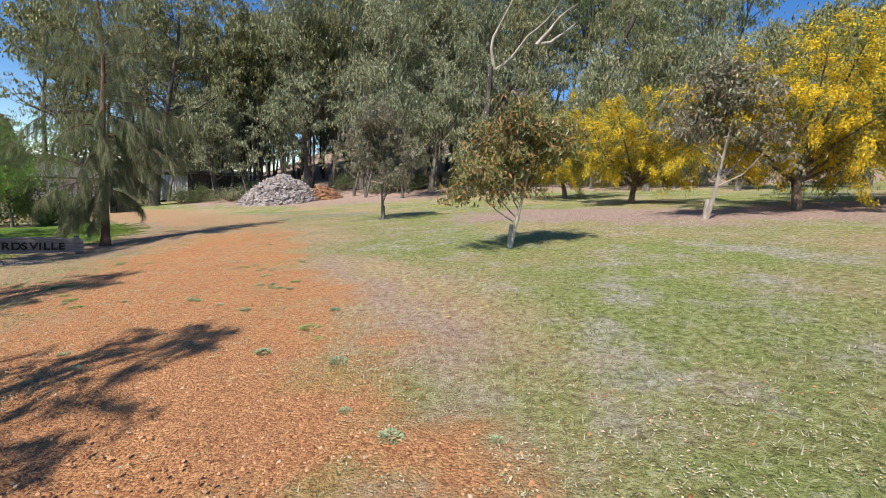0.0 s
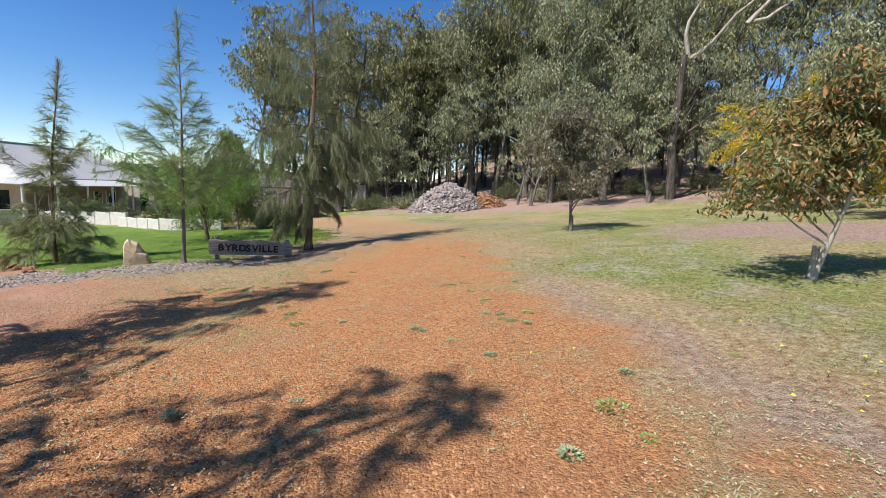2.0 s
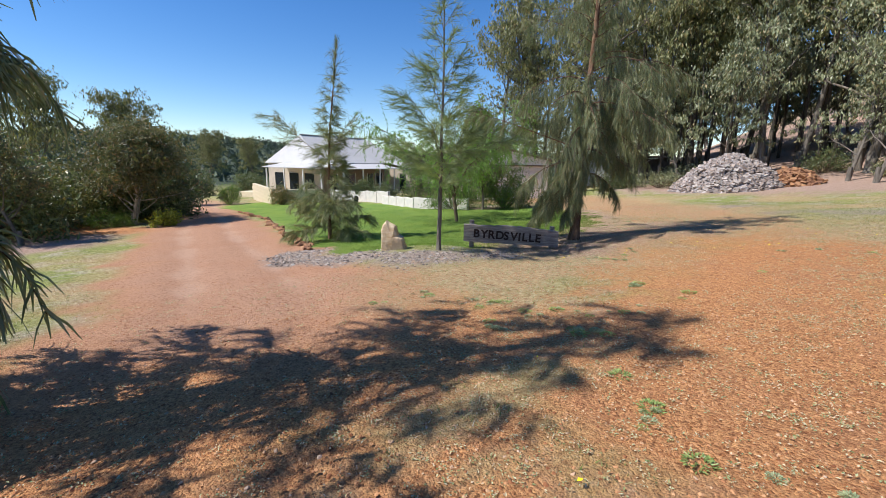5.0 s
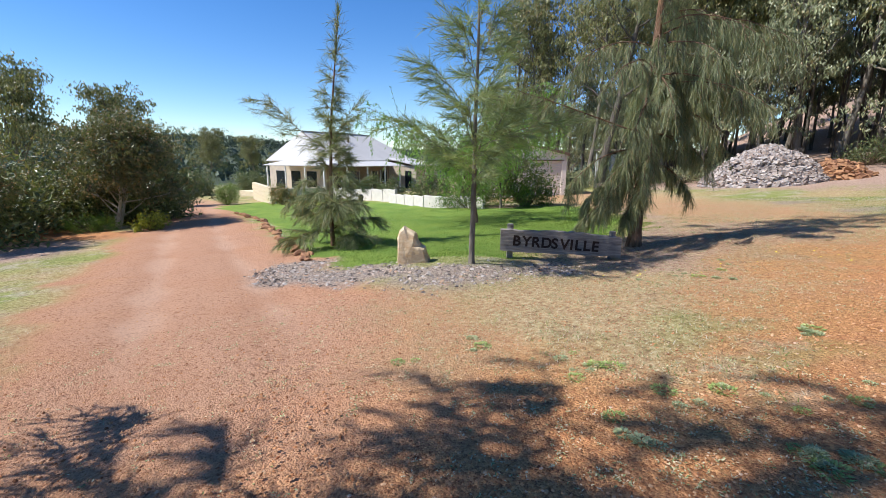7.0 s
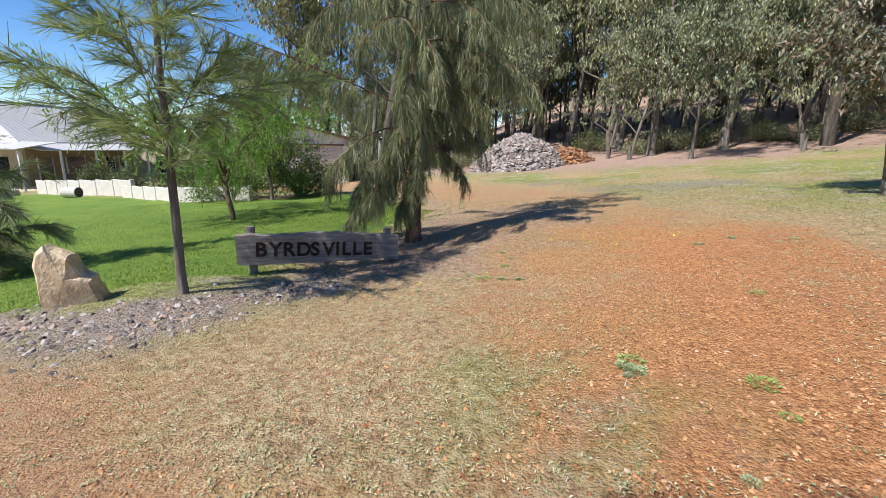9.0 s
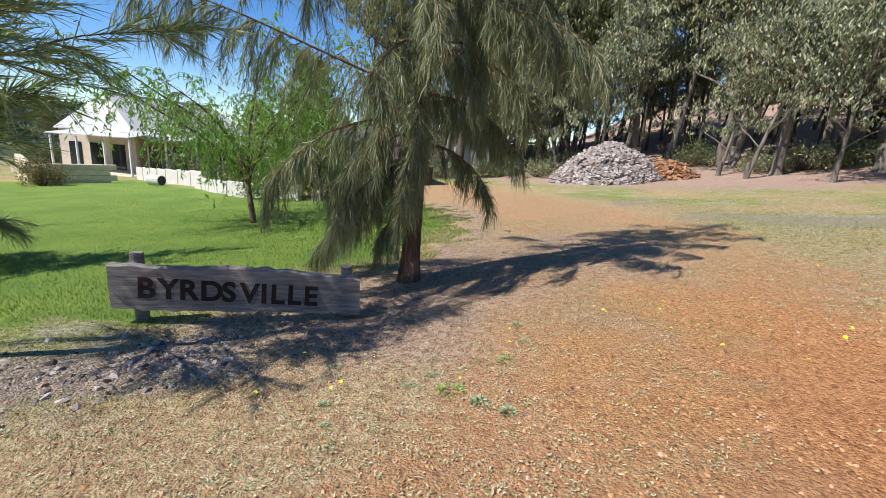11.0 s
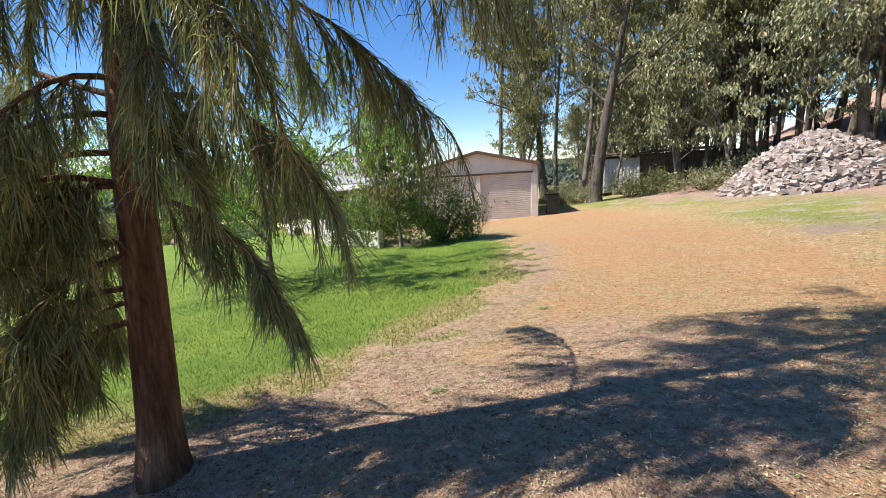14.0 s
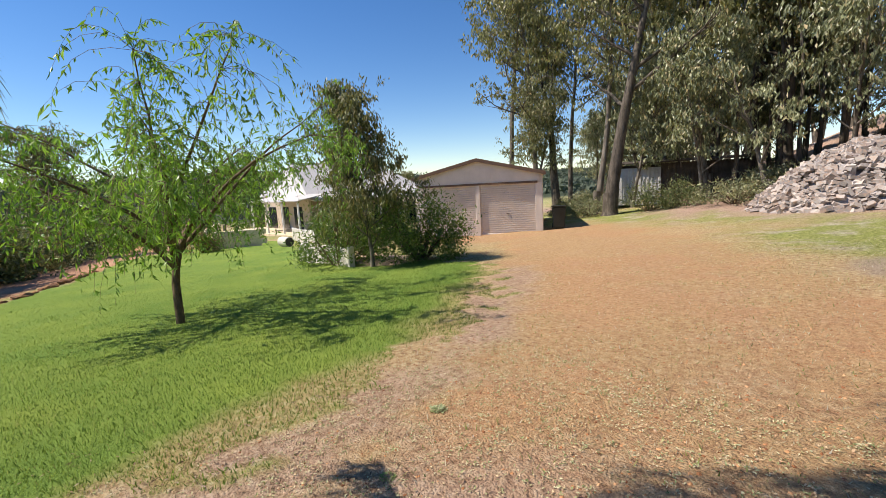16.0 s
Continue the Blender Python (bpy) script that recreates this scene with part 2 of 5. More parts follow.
# ---- plants ----
def gum_tree(seed, h, spread, bole, limbs, clumps, per, clump_r, leaf, leaf_mat, bark, r0, lean=0.03, hang=0.7, label="", name="eucalyptus_tree",
             category="tree", rise=0.9, low=None, flat=0.65, stems=1):
    """A gum: trunk, limbs and a crown of leaf clumps at the ends of the limbs."""
    rng = np.random.default_rng(seed)
    root = thing(name, Matrix(), label, category)
    trunk, limb_list = Wood(), []
    centres = []
    for st in range(stems):
        a0 = rng.uniform(0, 6.28)
        tilt = lean + (0.28 if stems > 1 else 0)
        t = curve_pts((0, 0, -0.12), (math.cos(a0) * tilt, math.sin(a0) * tilt, 1), h * 0.93, (rng.normal() * 0.15, rng.normal() * 0.15, 0.15), rng, 11, 0.05)
        trunk.tube(t, r0, r0 * 0.12, 9, 0.8)
        if st == 0:
            flare = np.array([(0, 0, -0.15), (0, 0, 0.05), (0, 0, 0.25), (0, 0, h * 0.05 + 0.3)])
            trunk.tube(flare, r0 * 1.55, r0 * 0.9, 9, 0.5)
        for i in range(limbs):
            u = bole + (0.95 - bole) * (i + rng.uniform(0, 0.9)) / limbs
            k = u * 10
            at = t[int(k)] * (1 - k % 1) + t[min(int(k) + 1, 10)] * (k % 1)
            az = rng.uniform(0, 6.28) + i * 2.4
            reach = spread * (1.1 - 0.75 * (u - bole) / (1 - bole)) * rng.uniform(0.7, 1.1)
            pts = curve_pts(at, (math.cos(az), math.sin(az), rise * rng.uniform(0.5, 1.2)), reach, (0, 0, 0.5), rng, 7, 0.13)
            limb_wood = Wood()
            limb_list.append(limb_wood)
            limb_wood.tube(pts, r0 * 0.42 * (1.15 - u), r0 * 0.06, 5)
            for j in range(clumps):
                q = pts[rng.integers(3, 7)]
                tip = curve_pts(q, (rng.normal(), rng.normal(), rng.uniform(-0.2, 0.9)), reach * rng.uniform(0.2, 0.45), (0, 0, 0.3), rng, 4, 0.15)
                limb_wood.tube(tip, r0 * 0.08, r0 * 0.02, 4)
                centres.append(tip[-1])
        centres.append(t[-1])
        centres.append(t[-2])
    c = np.array(centres)
    sprays = max(3, per // 13)
    c = np.repeat(c, sprays, 0)
    c = c + rng.normal(size=c.shape) * clump_r * np.array([1, 1, flat]) * rng.uniform(0.5, 1.25, (len(c), 1))
    per = int(per / sprays * 1.3)
    n = len(c) * per
    base = np.repeat(c, per, 0)
    off = rng.normal(size=(n, 3)) * clump_r * np.repeat(rng.uniform(0.18, 0.42, (len(c), 1)), per, 0) * np.array([1, 1, 0.8])
    d = unit(rng.normal(size=(n, 3))) * (1 - hang) + np.array([0, 0, -hang])
    v, f = leaf_mesh(rng, base + off, d, leaf[0], leaf[1])
    keep = np.ones(n, bool) if low is None else v.reshape(-1, 4, 3)[:, :, 2].min(1) > low
    trunk.link("trunk", bark, root)
    for limb_wood in limb_list:
        limb_wood.link("limb", bark, root)
    sheet_part("crown", v.reshape(-1, 4, 3)[keep].reshape(-1, 3), np.arange(keep.sum() * 4).reshape(-1, 4), leaf_mat, root)
    return root


def she_oak(seed, h, reach, low, branches, threads, length, width, needle, bark, r0, label, profile=((0, 1.0), (1, 0.18)), up=0.55, sag=1.1, lean=(0, 0), bare=None, plumes=9, hang=0.0, brush=0.35, extra=(), thinning=1.4):
    """A casuarina: one leader, boughs that rise and then sag, and curtains of hanging needles."""
    rng = np.random.default_rng(seed)
    root = thing("she_oak_tree", Matrix(), label, "tree")
    trunk, bough_list = Wood(), []
    t = curve_pts((0, 0, -0.15), (lean[0], lean[1], 1), h, (0, 0, 0.4), rng, 14, 0.025)
    trunk.tube(t, r0, r0 * 0.08, 10, 0.85)
    trunk.tube(t[0] + (t[1] - t[0]) * np.array([0, 0.22, 0.4, 0.62, 0.95])[:, None], r0 * 1.5, r0 * 0.84, 10, 0.7)
    starts, heads = [], []
    for i in range(branches):
        u = low + (0.97 - low) * ((i + rng.uniform(0, 1)) / branches)
        k = u * 13
        at = t[int(k)] * (1 - k % 1) + t[min(int(k) + 1, 13)] * (k % 1)
        az = i * 2.399 + rng.uniform(-0.5, 0.5)
        if bare is not None and u < 0.3 and i % 3:
            az = bare + math.pi + rng.uniform(-1.9, 1.9)
        toward = (0.42 if u < 0.35 else 0.62) if bare is not None and math.cos(az - bare) > 0.75 and u < 0.6 else 1.0
        span = toward * reach * float(np.interp((u - low) / (1 - low), [a for a, b in profile], [b for a, b in profile])) * rng.uniform(0.5, 1.12)
        out = np.array([math.cos(az), math.sin(az), 0])
        sagging = sag * (1.15 - 0.75 * u)
        rise = up + 0.7 * u
        if i < len(extra):
            u, az, span, rise, sagging = extra[i]
            k = u * 13
            at = t[int(k)] * (1 - k % 1) + t[min(int(k) + 1, 13)] * (k % 1)
            out = np.array([math.cos(az), math.sin(az), 0])
        pts = curve_pts(at, out + np.array([0, 0, rise]), span, (0, 0, -sagging), rng, 9, 0.06)
        boughs = Wood()
        bough_list.append(boughs)
        boughs.tube(pts, max(0.006, r0 * 0.17 * (1.15 - u)), 0.004, 5)
        subs = [pts[-4:]]
        for j in range(int((4 + plumes * span) * (1.2 - 0.7 * u))):
            k2 = rng.uniform(0.16, 1.0) * 7.99
            q = pts[int(k2)] * (1 - k2 % 1) + pts[int(k2) + 1] * (k2 % 1)
            side = out * rng.uniform(0.3, 1.0) + np.array([-out[1], out[0], 0]) * rng.normal() * 0.75 + np.array([0, 0, rng.uniform(-0.2, 0.5) - 0.35 * hang])
            s = curve_pts(q, side, (0.18 + 0.2 * min(span, 2.2)) * rng.uniform(0.6, 1.4) * (1 - 0.1 * hang), (0, 0, -sagging * 1.1 - hang), rng, 5, 0.1)
            boughs.tube(s, 0.005, 0.0015, 3)
            subs.append(s)
        m = max(4, int(threads * (1.35 - thinning * u)))
        for s in subs:
            w = rng.uniform(0.0, 1.0, m) * (len(s) - 1.001)
            j = w.astype(int)
            fr = (w - j)[:, None]
            starts.append(s[j] * (1 - fr) + s[j + 1] * fr)
            heads.append(unit(s[j + 1] - s[j]) * 0.9 + rng.normal(size=(m, 3)) * rng.uniform(0.6, 1.4) * brush + np.array([0, 0, -(0.12 if sag < 2 else 0.4) * sagging - 0.22 * hang]))
    top = rng.uniform(0.8, 1.0, threads * 6) * 12.99
    j = top.astype(int)
    starts.append(t[j] * (1 - (top - j))[:, None] + t[j + 1] * (top - j)[:, None])
    heads.append(rng.normal(size=(len(top), 3)) * 0.3 + np.array([0, 0, 0.9]))
    c, d = np.concatenate(starts), np.concatenate(heads)
    v, f = strand_mesh(rng, c, d, length, width, min(0.4, 0.25 * (sag + hang)))
    trunk.link("trunk", bark, root)
    for boughs in bough_list:
        boughs.link("bough", bark, root)
    sheet_part("needles", v, f, needle, root)
    return root


def willow(seed, h, reach, threads, label):
    rng = np.random.default_rng(seed)
    root = thing("willow_tree", Matrix(), label, "tree")
    trunk, bough_list = Wood(), []
    t = curve_pts((0, 0, -0.12), (-0.12, 0.05, 1), 1.25, (-0.1, 0, 0), rng, 6, 0.04)
    trunk.tube(t, 0.068, 0.06, 9)
    c, d = [], []
    for i in range(11):
        az = i * 2.4 + rng.uniform(-0.3, 0.3)
        out = np.array([math.cos(az), math.sin(az), 0])
        span = (h - 1.2) * rng.uniform(0.75, 1.15)
        pts = curve_pts(t[-1 - (i % 3 == 2)], out * reach / h * 1.2 + np.array([0, 0, rng.uniform(0.7, 1.5)]), span, out * 0.5 + np.array([0, 0, -0.35]), rng, 8, 0.12)
        boughs = Wood()
        bough_list.append(boughs)
        boughs.tube(pts, 0.04, 0.006, 6)
        for j in range(threads // 11):
            q = pts[rng.integers(2, 8)]
            s = curve_pts(q, out * rng.uniform(0.1, 0.9) + rng.normal(size=3) * 0.6 + np.array([0, 0, 0.5]), rng.uniform(0.5, 1.5), (0, 0, -2.6), rng, 7, 0.08)
            boughs.tube(s, 0.004, 0.0015, 3)
            m = rng.integers(10, 30)
            w = rng.uniform(0.2, 1, m) * 5.99
            k = w.astype(int)
            c.append(s[k] * (1 - (w - k))[:, None] + s[k + 1] * (w - k)[:, None])
            d.append(rng.normal(size=(m, 3)) * 0.5 + np.array([0, 0, -0.7]))
    trunk.link("trunk", TWIG_BARK, root)
    for boughs in bough_list:
        boughs.link("bough", TWIG_BARK, root)
    v, f = leaf_mesh(rng, np.concatenate(c), np.concatenate(d), 0.115, 0.03)
    sheet_part("leaves", v, f, WILLOW_LEAF, root)
    return root


def wattle(seed, h, spread, label):
    """A wattle in bloom: spreading limbs, ferny leaves and sprays of yellow blossom on the outside."""
    rng = np.random.default_rng(seed)
    root = thing("wattle_tree", Matrix(), label, "tree")
    trunk, bough_list = Wood(), []
    t = curve_pts((0, 0, -0.1), (0.1, 0, 1), h * 0.3, (0.1, 0, 0), rng, 5, 0.05)
    trunk.tube(t, 0.13, 0.09, 8)
    lc, ld, bc, bd = [], [], [], []
    for i in range(16):
        az = i * 2.4
        out = np.array([math.cos(az), math.sin(az), 0])
        pts = curve_pts(t[-1 - i % 2], out * rng.uniform(0.3, 1.0) + np.array([0, 0, rng.uniform(0.35, 1.1)]), spread * rng.uniform(0.75, 1.15), (0, 0, rng.uniform(-0.1, 0.4)), rng, 8, 0.1)
        boughs = Wood()
        bough_list.append(boughs)
        boughs.tube(pts, 0.05, 0.008, 5)
        for j in range(16):
            q = pts[rng.integers(2, 8)]
            s = curve_pts(q, out * 0.5 + rng.normal(size=3) * 0.8 + np.array([0, 0, 0.45]), spread * rng.uniform(0.15, 0.4), (0, 0, -0.9), rng, 6, 0.1)
            boughs.tube(s, 0.008, 0.003, 3)
            for kind, m in ((0, 70), (1, rng.integers(40, 240))):
                w = rng.uniform(0.1 if kind == 0 else 0.45, 1, m) * 4.99
                k = w.astype(int)
                p = s[k] * (1 - (w - k))[:, None] + s[k + 1] * (w - k)[:, None] + rng.normal(size=(m, 3)) * (0.13 if kind == 0 else 0.075)
                g = unit(s[k + 1] - s[k]) * 0.7 + rng.normal(size=(m, 3)) * 0.5 + np.array([0, 0, -0.3])
                (lc if kind == 0 else bc).append(p)
                (ld if kind == 0 else bd).append(g)
    trunk.link("trunk", TWIG_BARK, root)
    for boughs in bough_list:
        boughs.link("bough", TWIG_BARK, root)
    v, f = leaf_mesh(rng, np.concatenate(lc), np.concatenate(ld), 0.17, 0.022)
    sheet_part("leaves", v, f, WATTLE_LEAF, root)
    v, f = leaf_mesh(rng, np.concatenate(bc), np.concatenate(bd), 0.085, 0.034)
    sheet_part("blossom", v, f, BLOSSOM, root, "bright yellow blossom")
    return root


def shrub(seed, h, r, n, leaf, mat, label, name="shrub", lumps=26, category="shrub"):
    """A low bush: stems and lumps of leaves that fill an uneven dome."""
    rng = np.random.default_rng(seed)
    root = thing(name, Matrix(), label, category)
    stems = Wood()
    ctr = []
    for i in range(lumps):
        az, q = rng.uniform(0, 6.28), math.sqrt(rng.uniform(0, 1))
        z = h * (0.12 + 0.8 * rng.uniform(0, 1) * math.sqrt(max(0.05, 1 - q * q * 0.85)))
        p = np.array([r * q * math.cos(az), r * q * math.sin(az), z])
        stems.tube(curve_pts((p[0] * 0.1, p[1] * 0.1, -0.05), p + np.array([0, 0, h * 0.3]), np.linalg.norm(p) * 1.05, (0, 0, 0.1), rng, 5, 0.08), 0.03, 0.006, 4)
        ctr.append(p)
    c = np.repeat(np.array(ctr), n // lumps, 0)
    c = c + rng.normal(size=c.shape) * np.array([r, r, h * 0.8]) * 0.17
    c[:, 2] = np.abs(c[:, 2] - 0.05) + 0.03
    v, f = leaf_mesh(rng, c, rng.normal(size=c.shape) + np.array([0, 0, 0.2]), leaf[0], leaf[1])
    stems.link("woody_base", TWIG_BARK, root)
    sheet_part("leaves", v, f, mat, root)
    return root


# ---- ground ----
def soft(u, k):
    return k * np.logaddexp(0, np.asarray(u, float) / k)


def step(a, b, x):
    t = np.clip((np.asarray(x, float) - a) / (b - a), 0, 1)
    return t * t * (3 - 2 * t)


def ground_z(x, y):
    """The lie of the land: it falls to the house and rises into the wood; far hills to the west."""
    x, y = np.asarray(x, float), np.asarray(y, float)
    g = 0.105 * x + 0.05 * soft(-(x + 13), 3) - 0.06 * soft(x - 25, 8) + 0.04 * soft(-x - 70, 10)
    g = g + 0.025 * (y - soft(y - 15, 3)) + 0.025 * soft(-y - 10, 4)
    g = g + (0.11 * soft(y - 31, 3) + 0.16 * soft(y - 42, 4) - 0.17 * soft(y - 95, 10) - 0.1 * soft(y - 170, 20)) * step(-42, -12, x)
    g = g + 0.15 * np.exp(-((x + 11.0) / 1.3) ** 2 - ((y - 8.4) / 1.3) ** 2) - 0.15 * np.exp(-((x + 8.7) / 1.7) ** 2 - ((y - 10.4) / 1.6) ** 2)
    g = g - 0.045 * soft(x - 60, 10)
    return g + 29 * step(160, 520, -x) * (0.8 + 0.2 * np.sin(y / 95 + 1))


def gz(x, y):
    return float(ground_z(x, y))


def on(x, y, rz=0.0, sink=0.0):
    return pose(x, y, gz(x, y) - sink, 0, 0, rz)


def near_line(x, y, line):
    """Distance to a line of points."""
    best = np.full(np.shape(x), 1e9)
    for (ax, ay), (bx, by) in zip(line, line[1:]):
        dx, dy = bx - ax, by - ay
        t = np.clip(((x - ax) * dx + (y - ay) * dy) / (dx * dx + dy * dy), 0, 1)
        best = np.minimum(best, np.hypot(x - ax - t * dx, y - ay - t * dy))
    return best


def inside(x, y, ring):
    odd = np.zeros(np.shape(x), bool)
    for (ax, ay), (bx, by) in zip(ring, ring[1:] + ring[:1]):
        if ay != by:
            odd ^= ((ay > y) != (by > y)) & (x < (bx - ax) * (y - ay) / (by - ay) + ax)
    return odd


def value_noise(x, y, size, seed):
    """Smooth random field, 0 to 1."""
    table = np.random.default_rng(seed).random((97, 97))
    u, v = np.asarray(x) / size, np.asarray(y) / size
    i, j = np.floor(u).astype(int), np.floor(v).astype(int)
    fu, fv = u - i, v - j
    fu, fv = fu * fu * (3 - 2 * fu), fv * fv * (3 - 2 * fv)
    a = table[i % 97, j % 97] * (1 - fu) + table[(i + 1) % 97, j % 97] * fu
    b = table[i % 97, (j + 1) % 97] * (1 - fu) + table[(i + 1) % 97, (j + 1) % 97] * fu
    return a * (1 - fv) + b * fv


LAWN = [(-11.2, 7.8), (-12.6, 7.6), (-15, 8.0), (-20, 9.2), (-25, 10.5), (-38, 11.7), (-43, 17.5), (-39, 20.8), (-28.5, 19.2), (-22, 18.2), (-19.3, 18.6), (-18, 20.5),
        (-15.2, 20.3), (-13.2, 18.6), (-11.4, 16.5), (-10.5, 15.0), (-10.1, 13.0), (-10.4, 10.5), (-10.9, 8.9)]
DRIVE = [(-1.2, -30), (-1.7, -3), (-2.1, 2.5), (-4.0, 6.5), (-6.0, 11), (-7.9, 15), (-10.7, 18.8), (-14.5, 23.2), (-20, 27.5), (-23.2, 24.8)]
HOUSE_DRIVE = [(-1.5, 1.0), (-6, 3.2), (-10, 4.9), (-14, 5.7), (-20, 6.7), (-26, 8.0), (-36, 10.2), (-46, 12.5), (-60, 13)]
SIDE_TRACK = [(-24, 6.5), (-28, 3.6), (-40, 1.5), (-60, -3)]


def masks(x, y):
    """How much gravel, lawn, dry grass, leaf litter and stone chips lie at each place, 0 to 1."""
    n1 = value_noise(x, y, 0.9, 1) - 0.5
    n2 = value_noise(x, y, 0.25, 2) - 0.5
    wob = n1 * 0.9 + n2 * 0.5
    d1 = near_line(x, y, DRIVE)
    half = 2.05 + 0.5 * step(15, 22, y)
    d2 = near_line(x, y, HOUSE_DRIVE)
    d3 = near_line(x, y, SIDE_TRACK)
    gravel = np.maximum(step(0.35, -0.35, d1 - half + wob), step(0.3, -0.3, d2 - 2.1 + wob))
    gravel = np.maximum(gravel, step(0.3, -0.3, d3 - 1.3 + wob))
    gravel = np.maximum(gravel, step(0.5, -0.5, near_line(x, y, [(-7.2, 3), (-9, 6.0), (-5, 5)]) - 1.3 + wob))
    patch = step(1.0, -0.6, near_line(x, y, [(-8.3, 7.5), (-8.3, 10.2)]) - 1.3 + wob * 1.2)
    gravel = gravel * (1 - 0.45 * patch)
    gravel = gravel * (1 - 0.42 * step(11.5, 15, y))
    gravel = gravel * (1 - 0.35 * step(13, 17, y) * step(0.38, 0.62, value_noise(x, y, 1.6, 11) * 0.6 + value_noise(x, y, 0.4, 12) * 0.4))
    gravel = gravel * (1 - 0.8 * step(0.58, 0.75, value_noise(x, y, 0.8, 13) * 0.6 + value_noise(x, y, 0.2, 14) * 0.4) * step(1.6, -0.2, np.abs(d1 - half)))
    lawn = inside(x + n1 * 0.9 + n2 * 0.6, y + n2 * 0.8, LAWN).astype(float)
    gravel = gravel * (1 - lawn)
    far = step(45, 70, np.hypot(x + 15, y - 15))
    dry = np.clip(value_noise(x, y, 2.2, 3) * 1.5 - 0.55 + n2 * 0.5 + 0.5 * step(1.4, 0.0, np.abs(d1 - half - 0.4)), 0, 1)
    dry = np.maximum(np.maximum(dry, patch), 0.85 * step(11.5, 15, y) * step(1.2, 0.0, d1 - half)) * (1 - lawn)
    dry = np.maximum(dry, 0.75 * lawn * step(0.7, 0.0, near_line(x, y, [(-15.2, 20.3), (-11.4, 16.5), (-10.1, 13.2), (-10.3, 10.5)]) + wob * 0.8))
    edge = 31 + 1.2 * np.sin(x / 4)
    litter = step(-2.0, 1.5, y - edge + wob * 3 - 12 * step(-18, -26, x)) * (1 - far)
    litter = np.maximum(litter, step(1.3, -0.3, near_line(x, y, [(2.5, 14.5), (7.5, 11.6), (14, 11.5)]) - 1.6 + wob * 1.5))
    litter = np.maximum(litter, 0.8 * step(0.6, -0.5, np.hypot(x + 8.6, y - 12.2) - 2.1 + wob))
    litter = np.maximum(litter, step(1.0, -0.5, near_line(x, y, [(-22, 2.2), (-27, 3.8), (-60, 4)]) - 1.4 + wob) * step(-16, -20, x) * (d3 > 1.3))
    litter = np.maximum(litter, 0.7 * step(0.5, -0.4, near_line(x, y, [(-21, 19.6), (-17.6, 19.8)]) - 1.0 + wob))
    litter = np.maximum(litter, 0.75 * step(0.75, 0.1, np.abs(d1 - half - 0.15) + n1) * step(10, 6, y) * (x > -2.0 - 0.45 * y))
    verge = near_line(x, y, [(-14.6, 20.0), (-12.9, 18.5), (-11.0, 16.5), (-10.0, 15.0), (-9.7, 13.0), (-9.7, 10.8)])
    gravel = gravel * (1 - 0.8 * step(0.9, 0.2, verge + wob * 0.9))
    litter = np.maximum(litter, 0.8 * step(0.8, 0.1, verge + wob * 1.1))
    under_oak = step(0.9, -0.9, near_line(x, y, [(-9.2, 11.6), (-8.4, 12.6), (-8.3, 14.4)]) - 1.5 + wob * 1.2)
    gravel = gravel * (1 - 0.75 * under_oak)
    litter = np.maximum(litter, 0.85 * under_oak * (1 - lawn))
    litter = litter * (1 - gravel)
    chips = step(0.45, -0.25, near_line(x, y, [(-13.4, 6.9), (-11.5, 7.2), (-10.2, 8.2), (-9.4, 9.6)]) - 0.5 + 0.25 * step(8, 9.5, y) + wob * 0.8)
    ashes = np.maximum(step(0.5, -0.3, np.hypot((x + 5.2) / 2.2, (y - 19.5) / 1.2) - 0.8 + wob), step(0.4, -0.3, np.hypot(x + 9.3, y - 22.5) - 0.7 + wob))
    chips = np.maximum(chips, 0.7 * ashes)
    clay = step(1.5, -1.0, near_line(x, y, HOUSE_DRIVE[2:]) - 2.0 + wob) * step(-5.5, -8, x)
    clay = np.maximum(clay, 0.6 * step(12, 16.5, y) * step(1.0, -1.0, d1 - half))
    track = step(0.26, 0.06, np.abs(near_line(x, y, HOUSE_DRIVE[2:]) - 0.72) + n1 * 0.4) * step(-9, -11, x) * gravel
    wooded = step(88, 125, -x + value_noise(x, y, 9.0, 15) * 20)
    return gravel, lawn, dry, litter, chips, clay, track, wooded


